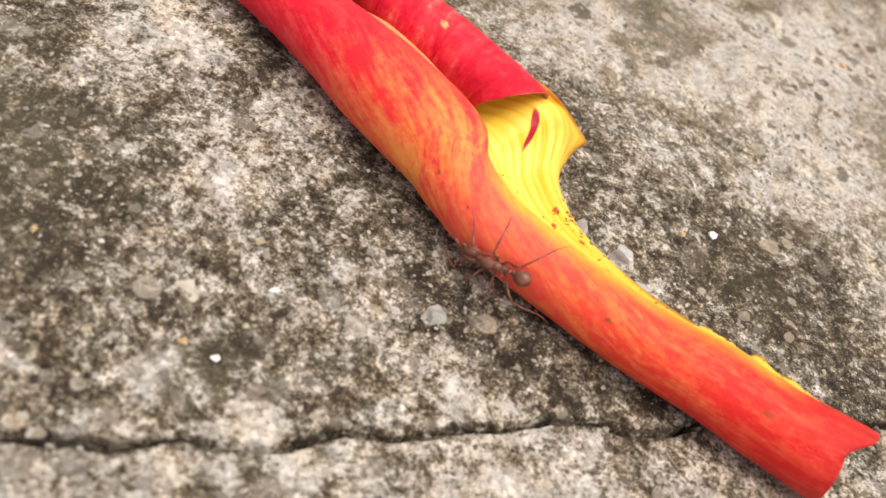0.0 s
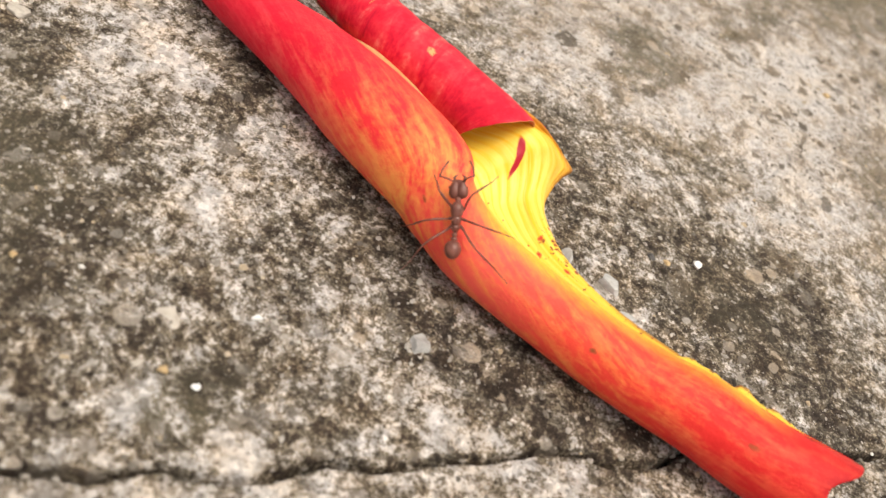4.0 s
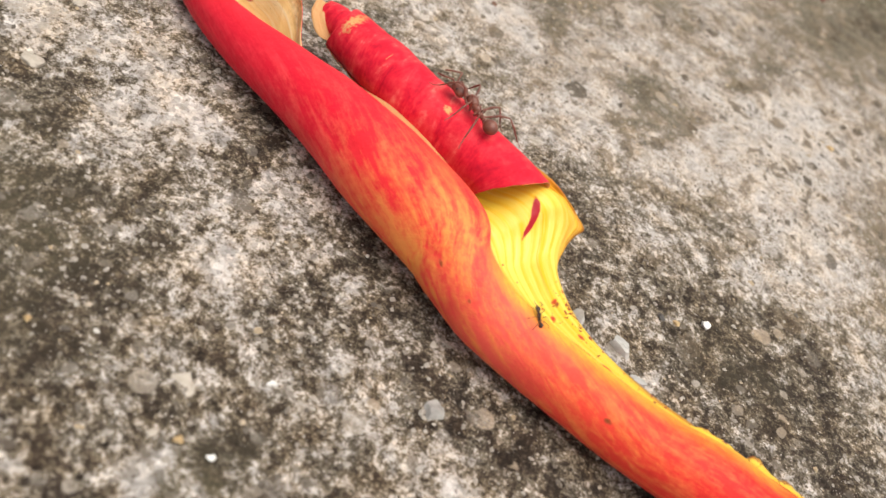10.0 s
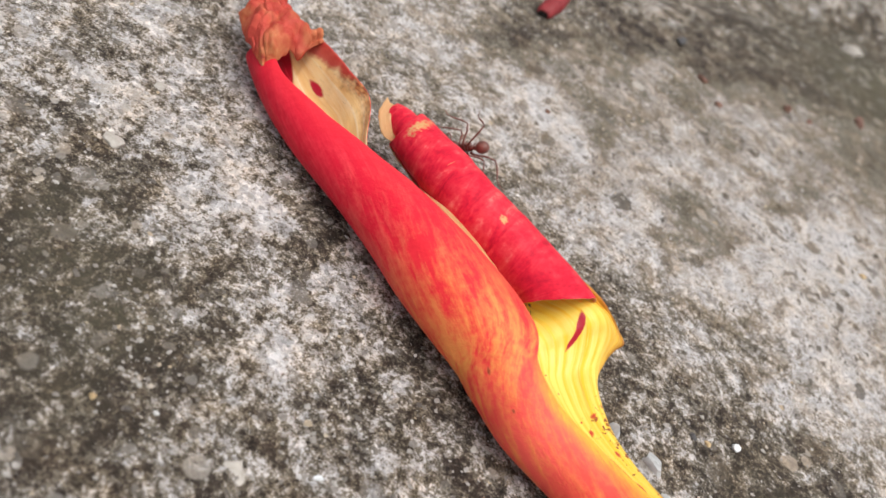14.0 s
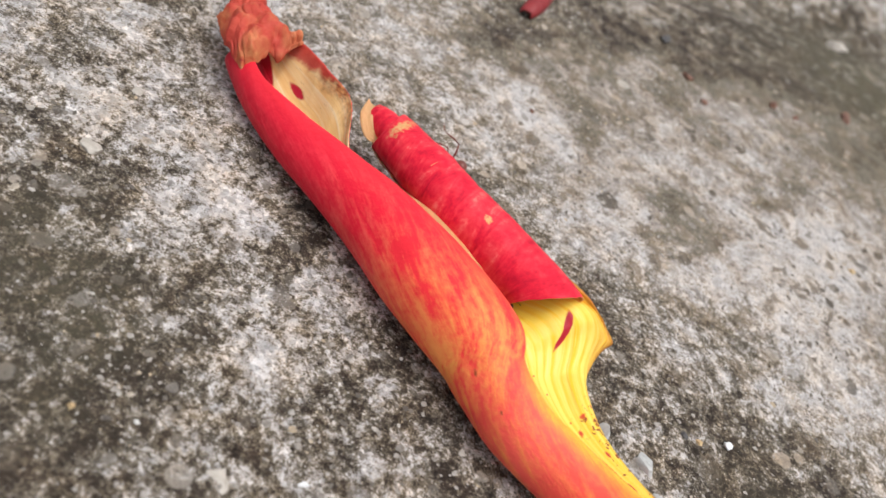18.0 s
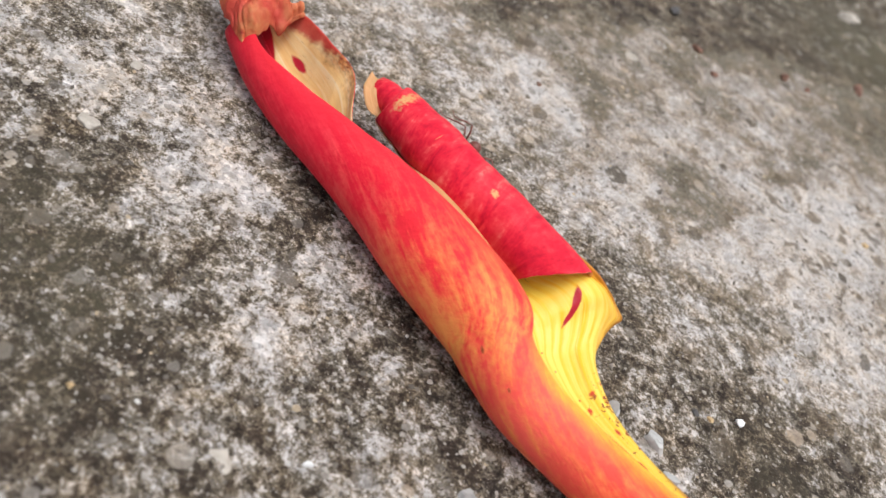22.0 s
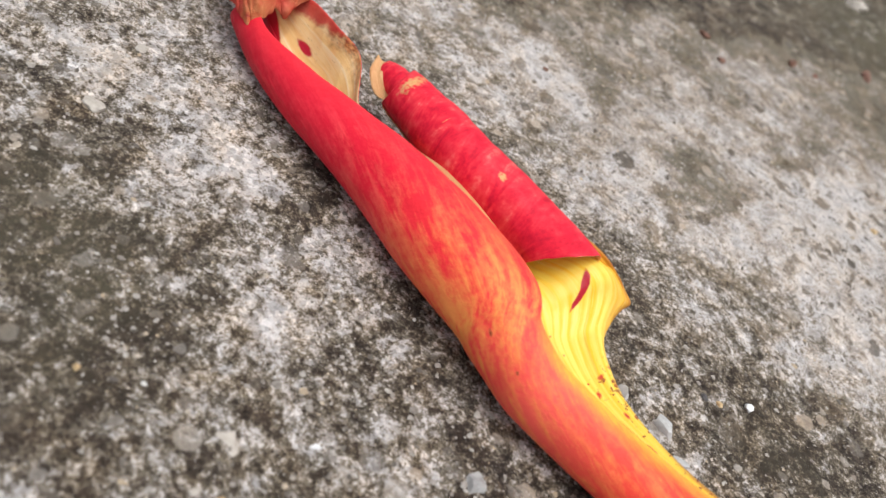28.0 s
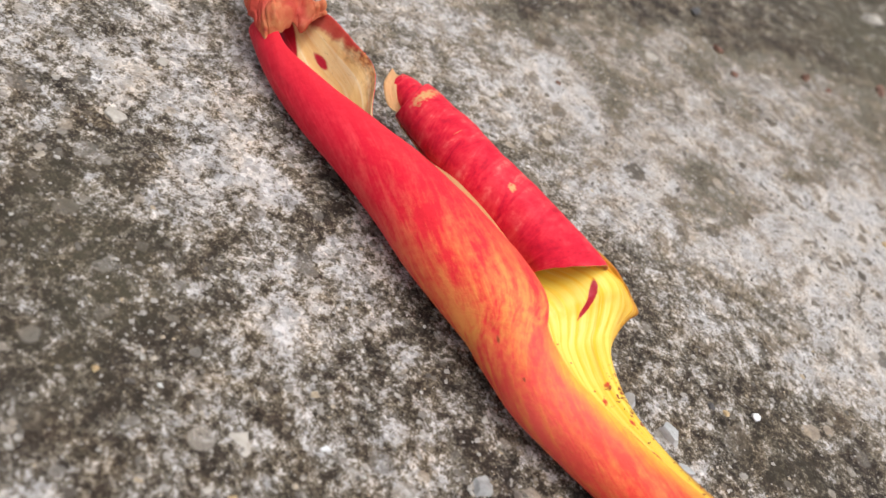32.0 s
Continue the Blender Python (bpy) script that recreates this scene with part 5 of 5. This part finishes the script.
# seconds, place of the thorax, way ahead, up
ANT_PATH = [
    (0, (1.980, 1.360, 0.470), (-0.93, 0.20, -0.30), (-0.22, -0.97, 0.05)),
    (0.5, (1.950, 1.370, 0.440), (-0.93, 0.20, -0.30), (-0.22, -0.97, 0.05)),
    (1, (1.900, 1.370, 0.440), (-0.95, 0.25, -0.20), (-0.22, -0.97, 0.05)),
    (1.5, (1.620, 1.460, 0.500), (-0.83, 0.36, 0.42), (-0.36, -0.90, 0.20)),
    (2, (1.450, 1.500, 0.300), (-0.90, 0.42, -0.11), (-0.40, -0.88, 0.10)),
    (2.5, (1.440, 1.500, 0.290), (-0.90, 0.42, -0.11), (-0.40, -0.88, 0.10)),
    (3, (1.420, 1.520, 0.300), (-0.87, 0.44, 0.22), (-0.40, -0.88, 0.10)),
    (3.5, (1.400, 1.560, 0.600), (-0.61, 0.51, 0.61), (-0.40, -0.86, 0.33)),
    (4.3, (1.420, 1.850, 0.930), (-0.32, 0.79, 0.53), (-0.20, -0.45, 0.87)),
    (5.5, (1.643, 1.988, 0.959), (-0.37, 0.93, 0.03), (0.10, 0.00, 1.00)),
    (6, (1.63, 2.20, 0.975), (-0.37, 0.93, 0.03), (0.10, 0.00, 1.00)),
    (6.5, (1.368, 2.367, 0.986), (-0.41, 0.91, -0.01), (0.10, 0.10, 1.00)),
    (7, (1.407, 2.434, 0.972), (-0.43, 0.90, -0.03), (0.10, 0.10, 1.00)),
    (7.5, (1.392, 2.375, 0.973), (-0.34, 0.94, -0.02), (0.10, 0.10, 1.00)),
    (8, (1.326, 2.461, 0.980), (-0.34, 0.94, -0.00), (0.10, 0.10, 1.00)),
    (8.3, (1.263, 2.639, 1.024), (-0.16, 0.98, 0.08), (0.10, 0.10, 1.00)),
    (8.6, (1.111, 2.922, 1.093), (0.03, 0.98, 0.19), (0.10, -0.10, 1.00)),
    (9, (0.899, 3.420, 1.166), (-0.32, 0.95, 0.06), (0.05, 0.05, 1.00)),
    (9.5, (0.619, 3.723, 1.184), (-0.69, 0.73, 0.05), (0.10, 0.20, 1.00)),
    (10, (0.541, 3.890, 1.175), (-0.80, 0.61, 0.02), (0.15, 0.30, 1.00)),
    (10.5, (0.450, 4.063, 1.150), (-0.91, 0.41, 0.04), (0.20, 0.40, 0.90)),
    (11, (0.423, 4.077, 1.150), (-0.82, 0.57, 0.03), (0.20, 0.40, 0.90)),
    (11.5, (0.366, 4.145, 1.151), (-0.87, 0.49, 0.04), (0.20, 0.40, 0.90)),
    (12, (0.105, 4.40, 0.99), (-0.69, 0.62, -0.37), (0.30, 0.60, 0.70)),
    (12.5, (-0.322, 4.680, 0.954), (-0.70, 0.65, -0.30), (0.40, 0.70, 0.60)),
    (13, (-0.573, 5.083, 0.806), (-0.67, 0.42, -0.61), (0.40, 0.80, 0.50)),
    (13.5, (-0.612, 5.056, 0.787), (-0.61, 0.55, -0.57), (0.40, 0.80, 0.50)),
    (14, (-0.597, 4.991, 0.711), (-0.51, 0.45, -0.73), (0.40, 0.80, 0.40)),
    (14.5, (-0.523, 4.912, 0.626), (-0.40, 0.41, -0.82), (0.40, 0.90, 0.30)),
    (16.5, (-0.484, 4.883, 0.524), (-0.31, 0.44, -0.84), (0.40, 0.90, 0.30)),
    (17, (-0.499, 4.879, 0.517), (-0.30, 0.46, -0.83), (0.40, 0.90, 0.30)),
    (18, (-0.451, 4.836, 0.498), (-0.28, 0.48, -0.83), (0.40, 0.90, 0.30)),
    (19, (-0.382, 4.866, 0.480), (-0.27, 0.50, -0.82), (0.40, 0.90, 0.30)),
    (20, (-0.331, 4.933, 0.465), (-0.28, 0.52, -0.81), (0.40, 0.90, 0.30)),
    (21, (-0.335, 4.936, 0.441), (-0.28, 0.55, -0.79), (0.40, 0.90, 0.30)),
    (22, (-0.318, 4.955, 0.423), (-0.27, 0.57, -0.78), (0.40, 0.90, 0.30)),
    (23, (-0.298, 4.933, 0.400), (-0.25, 0.60, -0.76), (0.40, 0.90, 0.30)),
    (24, (-0.295, 4.949, 0.370), (-0.25, 0.60, -0.76), (0.40, 0.90, 0.30)),
    (25, (-0.302, 4.984, 0.296), (-0.30, 0.57, -0.77), (0.40, 0.90, 0.30)),
    (27.5, (-0.452, 5.084, 0.081), (-0.20, 0.38, -0.91), (0.40, 0.90, 0.30)),
    (32, (-0.452, 5.084, 0.031), (-0.20, 0.38, -0.91), (0.40, 0.90, 0.30)),
]
SMALL_PATH = [
    (0, (6.300, 0.620, 0.020), (-0.82, 0.41, 0.41), (0.30, -0.80, 0.30)),
    (4.6, (6.100, 0.660, 0.200), (-0.51, 0.38, 0.77), (0.30, -0.90, 0.30)),
    (5.3, (5.600, 0.740, 0.450), (-0.91, 0.23, 0.34), (-0.10, -0.95, 0.20)),
    (5.7, (5.134, 0.785, 0.537), (-0.98, 0.17, -0.04), (-0.19, -0.96, 0.20)),
    (6, (4.834, 0.838, 0.525), (-0.95, 0.27, 0.16), (-0.17, -0.97, 0.19)),
    (6.5, (4.153, 1.065, 0.706), (-0.98, 0.18, -0.02), (-0.17, -0.74, 0.66)),
    (7, (3.238, 1.133, 0.494), (-0.99, 0.12, -0.12), (-0.20, -0.95, 0.25)),
    (7.5, (3.105, 1.195, 0.579), (-0.92, 0.30, 0.23), (-0.18, -0.84, 0.51)),
    (8, (2.876, 1.252, 0.585), (-0.98, 0.21, -0.06), (-0.21, -0.85, 0.48)),
    (8.5, (2.477, 1.329, 0.537), (-0.96, 0.26, 0.07), (-0.23, -0.89, 0.40)),
    (9, (2.092, 1.464, 0.642), (-0.87, 0.39, 0.31), (-0.15, -0.80, 0.57)),
    (9.5, (1.966, 1.558, 0.720), (0.15, 0.90, 0.42), (-0.11, -0.68, 0.73)),
    (10, (2.156, 1.852, 0.825), (-0.55, 0.79, 0.29), (0.12, 0.16, 0.98)),
    (10.5, (1.641, 2.025, 0.892), (-0.82, 0.56, 0.12), (0.17, -0.09, 0.98)),
    (11, (1.457, 2.324, 0.930), (-0.55, 0.82, 0.15), (0.41, 0.18, 0.89)),
    (11.5, (1.381, 2.417, 0.962), (-0.12, 0.88, -0.45), (0.54, 0.09, 0.84)),
    (12, (1.336, 3.191, 0.487), (-0.05, 0.85, -0.52), (0.10, -0.20, 1.00)),
    (12.6, (1.186, 3.391, 0.487), (-0.65, 0.75, -0.11), (0.00, -0.30, 1.00)),
    (32, (0.886, 3.611, 0.517), (-0.65, 0.75, -0.11), (0.00, -0.30, 1.00)),
]


def step_legs(legs, path, stride, swing):
    """Legs swing in two sets of three as the ant goes along."""
    times = [k * 0.2 for k in range(161)]
    ts = np.array([row[0] for row in path])
    places = np.array([row[1] for row in path])
    at = np.stack([np.interp(times, ts, places[:, k]) for k in range(3)], 1)
    gone = np.concatenate([[0], np.cumsum(np.linalg.norm(np.diff(at, axis=0), axis=1))])
    for k, (leg, hip, out, side) in enumerate(legs):
        beat = 0.0 if (k // 2 + (k % 2)) % 2 == 0 else math.pi
        rows = []
        for t, d in zip(times, gone):
            p = d / stride * math.tau + beat
            rows.append((t, Matrix.Translation(hip) @ pose(0, 0, 0, 0, 0, out + swing * math.sin(p)) @ pose(0, 0, 0, 0, -7 * max(0.0, math.cos(p)) * (swing > 0), 0)))
        walk(leg, rows)


ANT, ANT_LEGS, ANT_HEAD = build_ant("ant", "reddish brown long-legged ant walking over the petal", 1.1, RED_BROWN, DARK_BROWN)
SMALL, SMALL_LEGS, _ = build_ant("ant", "tiny dark brown ant climbing the petal's stalk", 0.32, DARK_BROWN, DARK_BROWN)
build_stones()
build_grains()
build_scrap()


# seconds, degrees by which the big ant's head is turned to its left
HEAD_TURNS = [(0, 0), (5.0, 10), (5.5, 28), (6, 38), (6.5, 15), (7, 10), (8, 0), (9, 0), (9.5, 12), (10, 25), (11.5, 25), (12.5, 0), (32, 0)]


def turn_head(head, rows):
    """The head turns about the neck."""
    neck = Matrix.Translation(cm((0.13, 0, 0)))
    walk(head, [(t, neck @ pose(0, 0, 0, 0, 0, a) @ neck.inverted()) for t, a in rows])


def motions():
    turn_head(ANT_HEAD, HEAD_TURNS)
    walk(ANT, [(t, stand(at, ahead, up)) for t, at, ahead, up in ANT_PATH])
    walk(SMALL, [(t, stand(at, ahead, up)) for t, at, ahead, up in SMALL_PATH])
    step_legs(ANT_LEGS, ANT_PATH, 0.35, 16)
    step_legs(SMALL_LEGS, SMALL_PATH, 0.12, 16)


motions()
